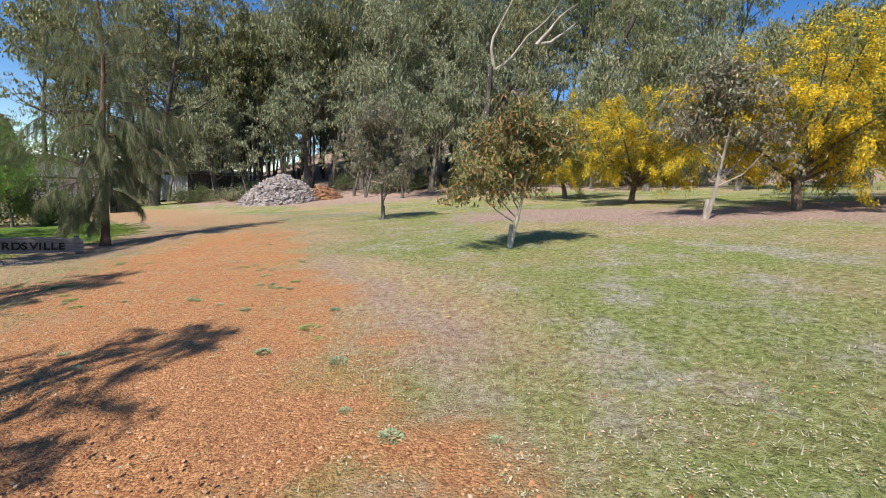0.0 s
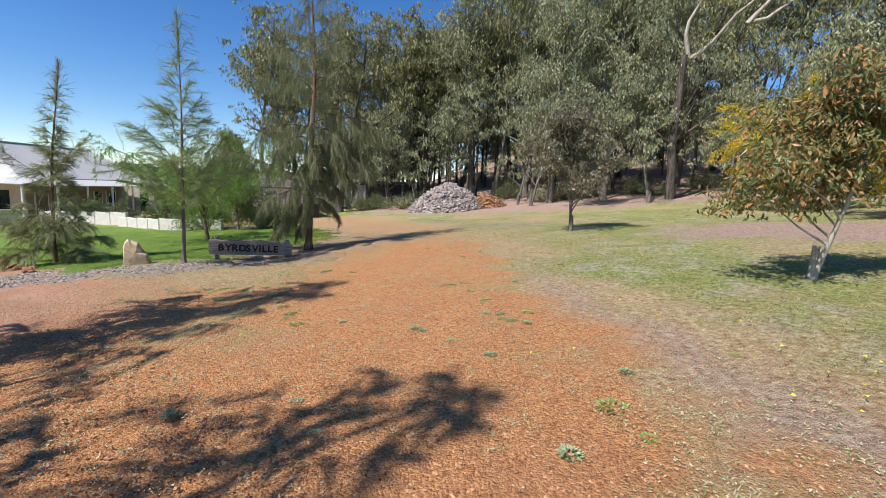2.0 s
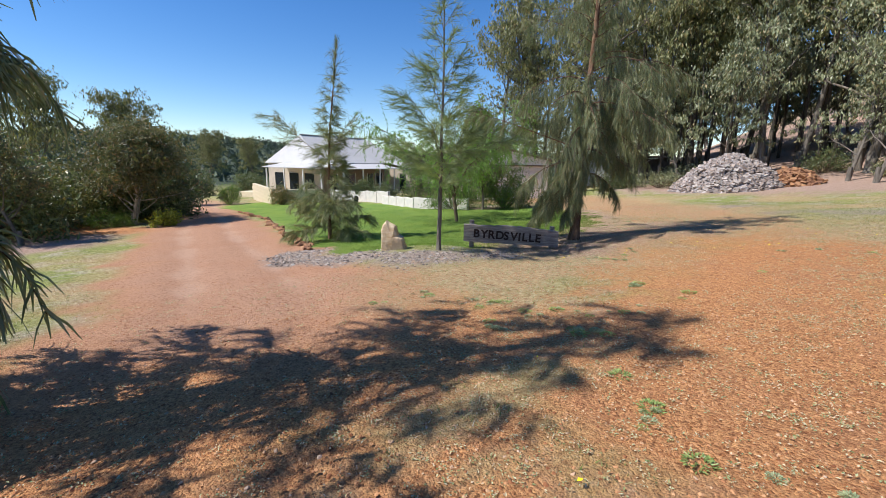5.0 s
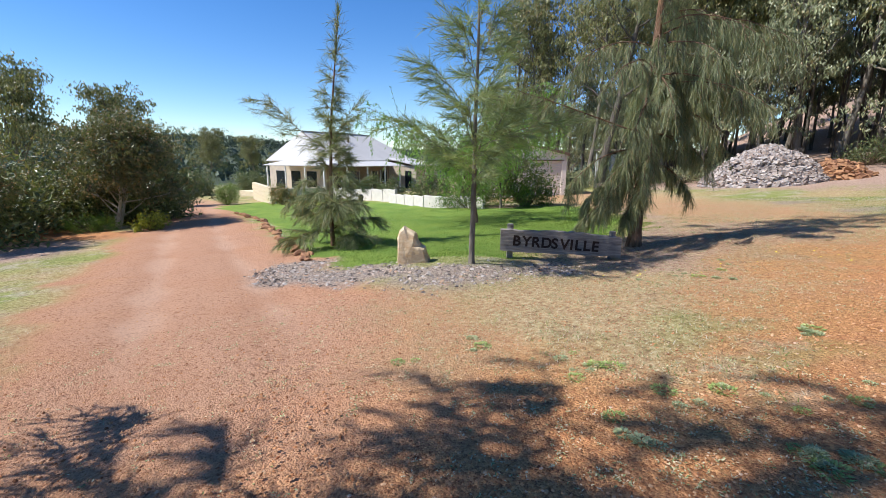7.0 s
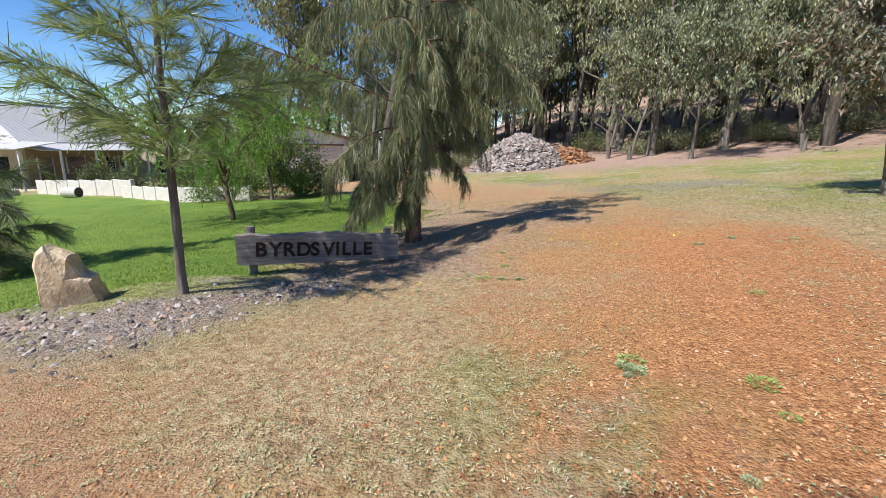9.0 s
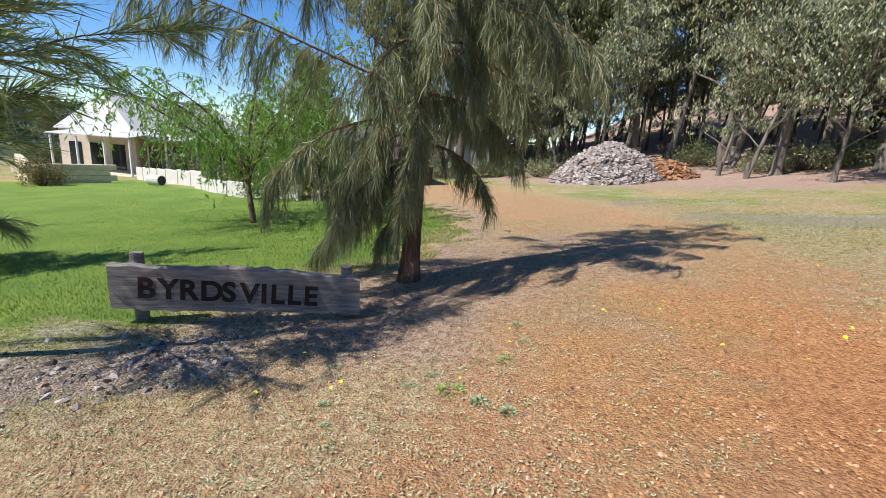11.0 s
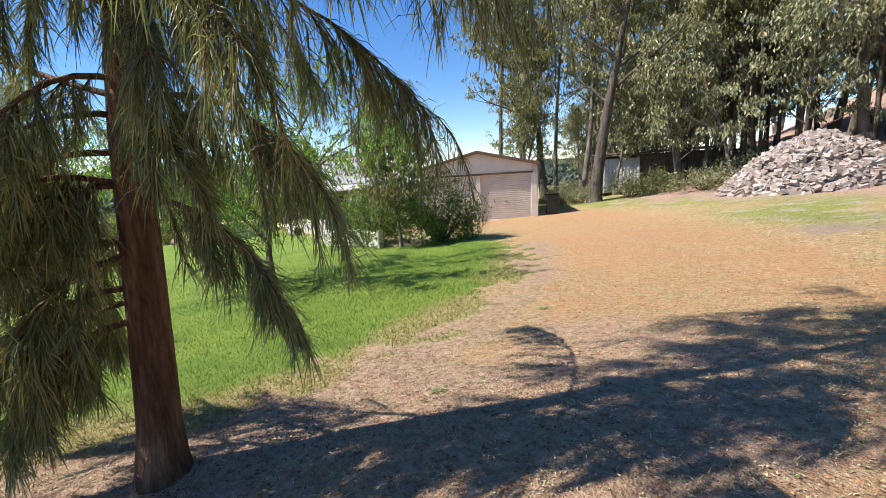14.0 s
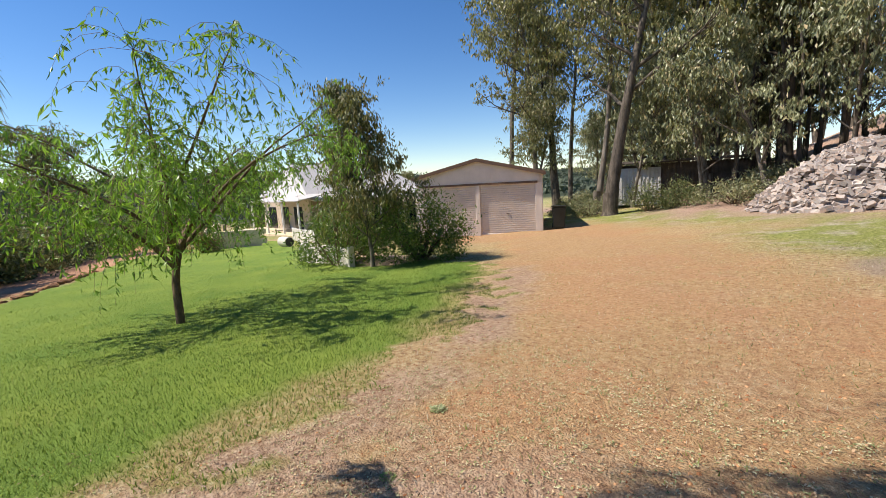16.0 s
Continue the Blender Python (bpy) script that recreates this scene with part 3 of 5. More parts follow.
def ground_material():
    n = Nodes("ground", 0.95, spec=0.12)
    fine, grit, broad = n.noise(60, 3.0, 0.7), n.noise(170, 2.0, 0.7), n.noise(1.1, 4.0)
    pebble = n.put("ShaderNodeTexVoronoi", Vector=n.coord, Scale=65.0)
    stone_c, stone_d = pebble.outputs["Color"], pebble.outputs["Distance"]
    tone = n.put("ShaderNodeSeparateColor", Color=stone_c).outputs[0]
    laterite = n.mix(n.ramp(tone, (0.0, 0.0), (1.0, 1.0)), (0.38, 0.145, 0.056), (0.72, 0.365, 0.155))
    laterite = n.mix(n.ramp(fine, (0.42, 0.0), (0.75, 0.45)), laterite, (0.68, 0.38, 0.20))
    laterite = n.mix(n.math("MULTIPLY", n.attribute("clay"), 0.75), laterite, n.mix(fine, (0.34, 0.18, 0.12), (0.64, 0.42, 0.30)))
    laterite = n.mix(n.ramp(n.noise(26.0, 6.0, 0.75), (0.36, 0.85), (0.48, 0.0)), laterite, (0.17, 0.06, 0.028))
    laterite = n.mix(n.ramp(n.noise(11.0, 8.0, 0.8), (0.36, 0.45), (0.45, 0.0)), laterite, (0.22, 0.09, 0.045))
    laterite = n.mix(n.ramp(broad, (0.45, 0.0), (0.8, 0.5)), laterite, (0.42, 0.20, 0.11))
    laterite = n.mix(n.math("MULTIPLY", n.attribute("track"), 0.28), laterite, (0.62, 0.44, 0.33))
    mottle = n.noise(16.0, 8.0, 0.78)
    field = n.ramp(mottle, (0.34, (0.085, 0.08, 0.035)), (0.44, (0.19, 0.20, 0.06)), (0.53, (0.31, 0.33, 0.11)), (0.62, (0.44, 0.41, 0.22)), (0.72, (0.56, 0.51, 0.38)))
    field = n.mix(n.ramp(n.noise(0.45, 4.0), (0.38, 0.0), (0.62, 0.6)), field, n.ramp(mottle, (0.36, (0.10, 0.12, 0.03)), (0.5, (0.25, 0.29, 0.07)), (0.64, (0.42, 0.44, 0.14))))
    pale = n.ramp(mottle, (0.36, (0.20, 0.165, 0.12)), (0.5, (0.42, 0.37, 0.28)), (0.62, (0.60, 0.55, 0.46)))
    field = n.mix(n.ramp(n.noise(1.1, 6.0, 0.7), (0.50, 0.0), (0.62, 0.8)), field, pale)
    turf = n.mix(n.ramp(grit, (0.3, 0.0), (0.7, 1.0)), (0.085, 0.16, 0.03), (0.22, 0.34, 0.07))
    turf = n.mix(n.ramp(n.noise(0.7, 3.0), (0.35, 0.0), (0.7, 0.6)), turf, (0.29, 0.36, 0.07))
    straw = n.ramp(mottle, (0.34, (0.18, 0.105, 0.06)), (0.45, (0.40, 0.255, 0.14)), (0.54, (0.50, 0.37, 0.20)), (0.63, (0.62, 0.50, 0.32)), (0.72, (0.70, 0.62, 0.48)))
    mulch = n.ramp(mottle, (0.34, (0.16, 0.10, 0.072)), (0.48, (0.39, 0.265, 0.205)), (0.58, (0.50, 0.36, 0.285)), (0.7, (0.58, 0.45, 0.37)))
    chips = n.mix(n.ramp(tone, (0.1, 0.0), (0.9, 1.0)), (0.20, 0.15, 0.12), (0.44, 0.36, 0.30))
    c = n.mix(n.attribute("dry"), field, straw)
    c = n.mix(n.attribute("litter"), c, mulch)
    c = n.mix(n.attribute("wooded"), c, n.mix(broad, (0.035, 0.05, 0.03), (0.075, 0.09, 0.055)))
    c = n.mix(n.attribute("gravel"), c, laterite)
    c = n.mix(n.attribute("lawn"), c, n.mix(n.attribute("dry"), turf, straw))
    c = n.mix(n.attribute("chips"), c, chips)
    h = n.math("ADD", n.math("MULTIPLY", stone_d, -0.8), n.math("MULTIPLY", fine, 0.9))
    h = n.math("ADD", h, n.math("MULTIPLY", mottle, 2.0))
    return n.done(c, h, 0.9, 0.022)


def spaced(lo, hi, dense_lo, dense_hi, s, growth):
    """Grid lines: even between dense_lo and dense_hi, ever wider outside."""
    out = list(np.arange(dense_lo, dense_hi + s / 2, s))
    d = s
    while out[-1] < hi:
        d *= growth
        out.append(out[-1] + d)
    d = s
    while out[0] > lo:
        d *= growth
        out.insert(0, out[0] - d)
    return np.array(out)


def build_ground():
    xs = spaced(-2500, 2500, -17, 4, 0.14, 1.075)
    ys = spaced(-2500, 2500, -1, 22, 0.14, 1.075)
    X, Y = np.meshgrid(xs, ys, indexing="ij")
    Z = ground_z(X, Y)
    m = masks(X, Y)
    close = step(60, 30, np.hypot(X + 8, Y - 12))
    rough = (value_noise(X, Y, 0.35, 5) - 0.5) * 0.035 + (value_noise(X, Y, 1.5, 6) - 0.5) * 0.06
    Z = Z + rough * close * (1 - 0.55 * m[0])
    wheel = np.abs(near_line(X, Y, HOUSE_DRIVE) - 0.75)
    Z = Z - 0.03 * step(0.45, 0.1, wheel) * m[0]
    nx, ny = X.shape
    v = np.stack([X, Y, Z], -1).reshape(-1, 3)
    i = (np.arange(nx - 1)[:, None] * ny + np.arange(ny - 1)[None]).ravel()
    f = np.stack([i, i + ny, i + ny + 1, i + 1], 1)
    cx, cy = v[f].mean(1)[:, 0], v[f].mean(1)[:, 1]
    flat = [a.reshape(-1) for a in m]
    g, l = flat[0][f].mean(1), flat[1][f].mean(1)
    kind = np.where(l > 0.5, 1, np.where(g > 0.5, 2, 0))
    mat = ground_material()
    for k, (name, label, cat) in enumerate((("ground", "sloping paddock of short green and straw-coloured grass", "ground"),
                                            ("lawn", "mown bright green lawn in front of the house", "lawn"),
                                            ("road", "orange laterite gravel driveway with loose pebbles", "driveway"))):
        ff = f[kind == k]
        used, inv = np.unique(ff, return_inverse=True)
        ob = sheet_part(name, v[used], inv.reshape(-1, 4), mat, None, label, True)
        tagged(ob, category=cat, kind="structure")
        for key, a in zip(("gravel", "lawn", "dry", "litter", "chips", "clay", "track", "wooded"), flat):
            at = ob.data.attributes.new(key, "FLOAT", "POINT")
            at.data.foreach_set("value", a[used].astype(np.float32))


build_ground()

# ---- buildings ----
SHED_CLAD = plain_material("cream steel cladding", (0.72, 0.645, 0.57), 0.5, 0.0, 1.2, 0.12, 0.05, 0.4)
SHED_DOOR = plain_material("beige roller door steel", (0.68, 0.60, 0.53), 0.45, 0.0, 1.5, 0.14, 0.05, 0.4)
SHED_TRIM = plain_material("brown steel trim", (0.16, 0.10, 0.07), 0.5, 0.0, 3, 0.2, 0.05)
ROOF_STEEL = plain_material("pale grey roof steel", (0.55, 0.53, 0.51), 0.5, 0.0, 0.8, 0.08, 0.03, 0.5)
RENDER_WALL = plain_material("cream wall", (0.52, 0.44, 0.35), 0.85, 0.0, 2, 0.15, 0.2)
# brick of the verandah side, its brown darkened to stand for the shade there
BRICK_SHADE = plain_material("brown brick wall with shade in colour", (0.34, 0.24, 0.17), 0.9, 0.0, 5, 0.25, 0.3)
LIMESTONE = plain_material("limestone block", (0.68, 0.57, 0.40), 0.9, 0.0, 4, 0.2, 0.4)
WHITE_PANEL = plain_material("off white panel", (0.66, 0.61, 0.55), 0.8, 0.0, 3, 0.12, 0.15)
WHITE_PAINT = plain_material("white painted timber", (0.75, 0.74, 0.72), 0.6, 0.0, 3, 0.1, 0.1)
DARK_GLASS = plain_material("dark window glass", (0.02, 0.025, 0.03), 0.08, 0.0, 2, 0.1, 0.0, 0.6)
GREEN_PLASTIC = plain_material("dark green plastic", (0.03, 0.035, 0.03), 0.5, 0.0, 4, 0.2, 0.1)
BLACK_RUBBER = plain_material("black rubber", (0.02, 0.02, 0.02), 0.6)


def ribbed(bm, w, h, pitch, depth, m, across=False):
    """A sheet in the local xz plane, ribbed across or along its height, with ribs towards -y."""
    n = int((h if across else w) / pitch)
    prof = []
    for i in range(n + 1):
        s = i / n * (h if across else w)
        for o, d in ((0.0, 0.0), (0.35, 0.0), (0.45, depth), (0.9, depth)):
            if s + o * pitch <= (h if across else w) + 1e-6:
                prof.append((s + o * pitch, d))
    rows = []
    for s, d in prof:
        a, b = ((0, -d, s), (w, -d, s)) if across else ((s, -d, 0), (s, -d, h))
        rows.append((bm.verts.new(m @ Vector(a)), bm.verts.new(m @ Vector(b))))
    for (a, b), (c, d) in zip(rows, rows[1:]):
        bm.faces.new((a, b, d, c) if across else (a, c, d, b))
    return bm


def prism(bm, ring, y0, y1, m=None):
    """A ring of (x, z) points drawn out from y0 to y1."""
    m = m or Matrix()
    a = [bm.verts.new(m @ Vector((x, y0, z))) for x, z in ring]
    b = [bm.verts.new(m @ Vector((x, y1, z))) for x, z in ring]
    bm.faces.new(a)
    bm.faces.new(b[::-1])
    for i in range(len(ring)):
        j = (i + 1) % len(ring)
        bm.faces.new((a[j], a[i], b[i], b[j]))
    bmesh.ops.recalc_face_normals(bm, faces=bm.faces)
    return bm


def build_shed():
    W, D, EAVE, APEX, DH = 5.7, 7.5, 2.72, 3.4, 2.32
    s = thing("garage_shed", on(-23.55, 25.95, 47, 0.03), "cream steel double garage with two closed roller doors", "shed")
    for sx in (-1, 1):
        part("side_wall", ribbed(bmesh.new(), D, EAVE, 0.2, 0.025, pose(sx * W / 2, 0 if sx > 0 else D, 0, 0, 0, 90 * sx)), SHED_CLAD, s)
        part("corner_post", one_box((0.30, 0.12, EAVE), pose(sx * (W / 2 - 0.15), 0.06, EAVE / 2), 0.01), SHED_CLAD, s)
    part("centre_post", one_box((0.2, 0.12, DH), pose(0, 0.06, DH / 2), 0.01), SHED_CLAD, s)
    part("back_wall", prism(bmesh.new(), [(-W / 2, 0), (W / 2, 0), (W / 2, EAVE), (0, APEX), (-W / 2, EAVE)], D - 0.06, D), SHED_CLAD, s)
    part("gable", prism(bmesh.new(), [(-W / 2, DH), (W / 2, DH), (W / 2, EAVE), (0, APEX), (-W / 2, EAVE)], 0.0, 0.1), SHED_CLAD, s)
    for i in range(24):
        x = -W / 2 + 0.15 + i * 0.234
        top = EAVE + (APEX - EAVE) * (1 - abs(x) / (W / 2)) - 0.06
        part("cladding_rib", one_box((0.05, 0.02, top - DH - 0.05), pose(x, -0.008, (top + DH + 0.05) / 2)), SHED_CLAD, s)
    part("door_head", one_box((W - 0.4, 0.05, 0.09), pose(0, -0.02, DH + 0.02), 0.01), SHED_TRIM, s)
    for sx in (-1, 1):
        w = W / 2 - 0.4
        door = part("roller_door", ribbed(bmesh.new(), w, DH - 0.03, 0.095, 0.028, pose(0.1 if sx > 0 else -0.1 - w, 0.1, 0.02), True), SHED_DOOR, s)
        part("bottom_rail", one_box((w, 0.05, 0.09), pose((0.1 + w / 2) * sx, 0.08, 0.06), 0.01), SHED_CLAD, door)
        part("handle", one_box((0.14, 0.03, 0.03), pose((0.1 + w / 2) * sx, 0.055, 0.98), 0.006), SHED_TRIM, door)
    for sx in (-1, 1):
        a = math.atan2(APEX - EAVE, W / 2)
        L = math.hypot(W / 2 + 0.12, APEX - EAVE + 0.03)
        m = pose(sx * (W / 4 + 0.05), D / 2 - 0.05, (APEX + EAVE) / 2 + 0.045, 0, math.degrees(a) * sx, 0)
        part("roof_slope", one_box((L, D + 0.2, 0.04), m), SHED_TRIM, s)
        m = pose(sx * (W / 4 + 0.05), -0.165, (APEX + EAVE) / 2 + 0.01, 0, math.degrees(a) * sx, 0)
        part("barge_board", one_box((L, 0.03, 0.15), m, 0.005), SHED_TRIM, s)
        part("gutter", one_box((0.12, D + 0.2, 0.12), pose(sx * (W / 2 + 0.1), D / 2 - 0.05, EAVE - 0.03), 0.01), SHED_TRIM, s)


build_shed()


def build_bin():
    b = thing("wheelie_bin", on(-21.35, 28.75, 47), "dark green plastic wheelie bin beside the garage", "bin")
    bm = bmesh.new()
    bmesh.ops.create_cube(bm, size=1.0, matrix=pose(0, 0, 0.5) @ Matrix.Diagonal((0.58, 0.66, 0.9, 1)))
    for v in bm.verts:
        if v.co.z < 0.5:
            v.co.x *= 0.8
            v.co.y *= 0.78
    bmesh.ops.bevel(bm, geom=bm.edges[:], offset=0.03, segments=2, affect="EDGES")
    part("body", bm, GREEN_PLASTIC, b)
    part("lid", one_box((0.62, 0.74, 0.07), pose(0, -0.01, 0.99, -4, 0, 0), 0.025), GREEN_PLASTIC, b)
    part("handle_bar", one_box((0.5, 0.04, 0.04), pose(0, 0.37, 0.92), 0.01), GREEN_PLASTIC, b)
    for sx in (-1, 1):
        bm = bmesh.new()
        drum(bm, 0.1, 0.1, 0.05, pose(sx * 0.25 - 0.025, 0.26, 0.1, 0, 90, 0), 14)
        part("wheel", bm, BLACK_RUBBER, b)


build_bin()


def build_house():
    base = gz(-50, 26) + 0.25
    h = thing("house", pose(-53.0, 23.6, base, 0, 0, 15.7), "long cream house with steep pale grey roof and verandah", "house")
    EAVE, RIDGE, W, L, VW, VE = 3.25, 6.4, 4.6, 15.0, 3.2, 2.75
    for y in (0.125, L - 0.125):
        part("wall", one_box((2 * W, 0.25, EAVE), pose(0, y, EAVE / 2)), RENDER_WALL, h)
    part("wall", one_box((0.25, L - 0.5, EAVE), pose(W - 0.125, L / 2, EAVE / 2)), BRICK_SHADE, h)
    part("wall", one_box((0.25, L - 0.5, EAVE), pose(-W + 0.125, L / 2, EAVE / 2)), RENDER_WALL, h)
    # hipped roof: two long slopes with standing ribs, and a short slope at each end
    F0, F1, B0, B1 = -0.25, 1.1, L + 0.25, L - 3.2
    A = W + 0.2

    def slope(ring):
        bm = bmesh.new()
        top = [bm.verts.new((x, y, z + 0.1)) for x, y, z in ring]
        low = [bm.verts.new((x, y, z)) for x, y, z in ring]
        bm.faces.new(top)
        bm.faces.new(low[::-1])
        for i in range(len(ring)):
            k = (i + 1) % len(ring)
            bm.faces.new((top[i], low[i], low[k], top[k]))
        bmesh.ops.recalc_face_normals(bm, faces=bm.faces)
        return part("roof", bm, ROOF_STEEL, h)

    for sx in (-1, 1):
        roof = slope([(sx * A, F0, EAVE), (sx * A, B0, EAVE), (0, B1, RIDGE), (0, F1, RIDGE)])
        for i in range(1, 40):
            y = F0 + (B0 - F0) * i / 40
            u = min(1.0, (y - F0) / (F1 - F0), (B0 - y) / (B0 - B1))
            run, climb = A * u, (RIDGE - EAVE) * u
            part("rib", one_box((math.hypot(run, climb), 0.03, 0.03), pose(sx * (A - run / 2), y, EAVE + climb / 2 + 0.11, 0, sx * math.degrees(math.atan2(RIDGE - EAVE, A)), 0)), ROOF_STEEL, roof)
    slope([(-A, F0, EAVE), (A, F0, EAVE), (0, F1, RIDGE)])
    slope([(-A, B0, EAVE), (A, B0, EAVE), (0, B1, RIDGE)])
    part("ridge_cap", one_box((0.3, B1 - F1 + 0.2, 0.06), pose(0, (F1 + B1) / 2, RIDGE + 0.13), 0.02), ROOF_STEEL, h)
    part("verandah_roof", one_box((VW + 0.1, L - 4.2, 0.06), pose(W + VW / 2, L / 2 - 3.4, (EAVE + VE) / 2 + 0.02, 0, math.degrees(math.atan2(EAVE - VE, VW)), 0)), ROOF_STEEL, h)
    part("verandah_roof", one_box((W + VW + 1.5, 3.1, 0.06), pose((W + VW - 1.5) / 2, -1.5, (EAVE + VE) / 2 + 0.1, math.degrees(math.atan2(EAVE - VE, 3.1)), 0, 0)), ROOF_STEEL, h)
    for y in (-2.8, 0.2, 3.2, 6.0, 8.6):
        part("verandah_post", one_box((0.13, 0.13, VE), pose(W + VW - 0.15, y, VE / 2), 0.01), WHITE_PAINT, h)
    for x in (-1, 2, 5):
        part("verandah_post", one_box((0.13, 0.13, VE), pose(x, -2.85, VE / 2), 0.01), WHITE_PAINT, h)
    part("wing_wall", one_box((4.4, 4.6, VE), pose(W + 1.9, L - 2.4, VE / 2), 0.01), RENDER_WALL, h)
    part("wing_roof", prism(bmesh.new(), [(W - 0.5, EAVE + 0.35), (W + 4.5, VE), (W + 4.5, VE + 0.08), (W - 0.5, EAVE + 0.43)], L - 5.0, L + 0.3), ROOF_STEEL, h)
    for y, w, z, hh in ((1.6, 1.2, 1.05, 2.1), (4.2, 1.7, 1.5, 1.3), (7.6, 0.95, 1.05, 2.1), (9.2, 1.2, 1.5, 1.3)):
        win = part("window", one_box((0.1, w, hh), pose(W + 0.02, y, z), 0.01), DARK_GLASS, h)
        for d in (-1, 1):
            part("frame", one_box((0.14, 0.07, hh + 0.1), pose(W + 0.03, y + d * w / 2, z)), WHITE_PAINT, win)
        part("sill", one_box((0.2, w + 0.2, 0.06), pose(W + 0.06, y, z - hh / 2 - 0.03)), WHITE_PAINT, win)
    for i in range(3):
        part("window", one_box((1.5, 0.1, 2.1), pose(-2.6 + i * 2.6, -0.02, 1.15), 0.01), DARK_GLASS, h)
    part("window", one_box((0.9, 0.1, 2.1), pose(W + 3.0, L - 4.72, 1.1), 0.01), DARK_GLASS, h)
    bm = bmesh.new()
    drum(bm, 0.12, 0.12, 0.8, pose(1.6, 6.5, RIDGE - 1.2))
    part("flue", bm, SHED_TRIM, h)
    part("terrace", one_box((W + VW + 6, L + 5, 1.2), pose(1.0, L / 2 - 0.7, -0.6), 0.02), LIMESTONE, h)


build_house()


def low_wall(name, label, line, height, unit_len, mat, thick=0.12, cat="wall"):
    """A low wall of panels or blocks along a line."""
    root = thing(name, on(*line[0]), label, cat)
    for (ax, ay), (bx, by) in zip(line, line[1:]):
        n = max(1, int(math.hypot(bx - ax, by - ay) / unit_len))
        rz = math.degrees(math.atan2(by - ay, bx - ax))
        for i in range(n):
            x, y = ax + (bx - ax) * (i + 0.5) / n, ay + (by - ay) * (i + 0.5) / n
            ob = part("panel", one_box((math.hypot(bx - ax, by - ay) / n - 0.03, thick, height + 0.2), pose(0, 0, 0), 0.015), mat)
            ob.parent = root
            ob.matrix_world = pose(x, y, gz(x, y) + height / 2 - 0.1, 0, 0, rz)
            post = part("post", one_box((0.1, thick + 0.06, height + 0.25), pose(0, 0, 0), 0.01), mat)
            post.parent = root
            px, py = ax + (bx - ax) * i / n, ay + (by - ay) * i / n
            post.matrix_world = pose(px, py, gz(px, py) + height / 2 - 0.1, 0, 0, rz)
    bpy.context.view_layer.update()
    return root


low_wall("garden_wall", "low off-white panel retaining wall at the back of the lawn", [(-19.5, 18.4), (-23.2, 17.9), (-28.4, 19.3)], 0.55, 1.25, WHITE_PANEL)
low_wall("garden_wall", "off-white panel retaining wall before the house", [(-28.6, 19.9), (-33.5, 20.3), (-39.5, 21.2)], 0.8, 1.3, WHITE_PANEL)


def block_wall(label, line, height):
    root = thing("limestone_wall", on(*line[0]), label, "wall")
    (ax, ay), (bx, by) = line
    n, rz = int(math.hypot(bx - ax, by - ay) / 0.6), math.degrees(math.atan2(by - ay, bx - ax))
    me = part("block", one_box((0.6, 0.3, 0.29), None, 0.012), LIMESTONE)
    first = True
    z0 = gz((ax + bx) / 2, (ay + by) / 2) - 0.15
    for r in range(int(height / 0.3)):
        for i in range(n):
            u = (i + 0.5 + 0.5 * (r % 2)) / n
            ob = me if first else new("block", me.data)
            first = False
            ob.parent = root
            ob.matrix_parent_inverse = root.matrix_world.inverted()
            ob.matrix_basis = pose(ax + (bx - ax) * u, ay + (by - ay) * u, z0 + 0.15 + r * 0.3, 0, 0, rz)


bpy.context.view_layer.update()
block_wall("cream limestone block wall round the end of the verandah", [(-37.4, 15.4), (-46.5, 17.0)], 1.5)
block_wall("cream limestone block return wall beside the verandah", [(-37.2, 15.7), (-36.4, 18.6)], 1.2)


# ---- the sign and the rock ----
def sign_material():
    n = Nodes("weathered timber", 0.85, spec=0.2)
    g = n.noise(7.0, 6.0, 0.7, stretch=(0.5, 3.0, 5.0))
    f = n.noise(30.0, 4.0, 0.7, stretch=(0.25, 3.0, 6.0))
    c = n.mix(n.ramp(g, (0.3, 0.0), (0.7, 1.0)), (0.11, 0.095, 0.085), (0.36, 0.32, 0.29))
    c = n.mix(n.ramp(f, (0.5, 0.0), (0.7, 0.5)), c, (0.08, 0.065, 0.055))
    return n.done(c, n.math("ADD", g, f), 0.5, 0.01)


def build_sign():
    ax, ay, bx, by = -10.57, 9.53, -9.15, 10.93
    L = math.hypot(bx - ax, by - ay)
    rz = math.degrees(math.atan2(by - ay, bx - ax))
    mx, my = (ax + bx) / 2, (ay + by) / 2
    s = thing("timber_name_sign", pose(mx, my, gz(mx, my), 0, 0, rz), "weathered grey slab sign with routed dark letters on two round posts", "sign")
    wood = sign_material()
    rng = np.random.default_rng(4)
    n = 26
    xs = np.linspace(-L / 2, L / 2, n)
    SEAT = -0.70 - gz(mx, my)
    top = 0.375 + SEAT + 0.018 * np.sin(xs * 3.1 + 1) + rng.normal(size=n) * 0.006 - 0.06 * xs
    bot = 0.005 + SEAT + 0.02 * np.sin(xs * 2.3) + rng.normal(size=n) * 0.006 - 0.06 * xs
    bm = bmesh.new()
    rings = []
    for i in range(n):
        rings.append([bm.verts.new((xs[i], y, z)) for y, z in ((-0.035, bot[i]), (-0.035, top[i] - 0.012), (-0.02, top[i]), (0.035, top[i]), (0.035, bot[i]))])
    for a, b in zip(rings, rings[1:]):
        for k in range(5):
            bm.faces.new((a[k], b[k], b[(k + 1) % 5], a[(k + 1) % 5]))
    bm.faces.new(rings[0])
    bm.faces.new(rings[-1][::-1])
    bmesh.ops.recalc_face_normals(bm, faces=bm.faces)
    board = part("board", bm, wood, s)
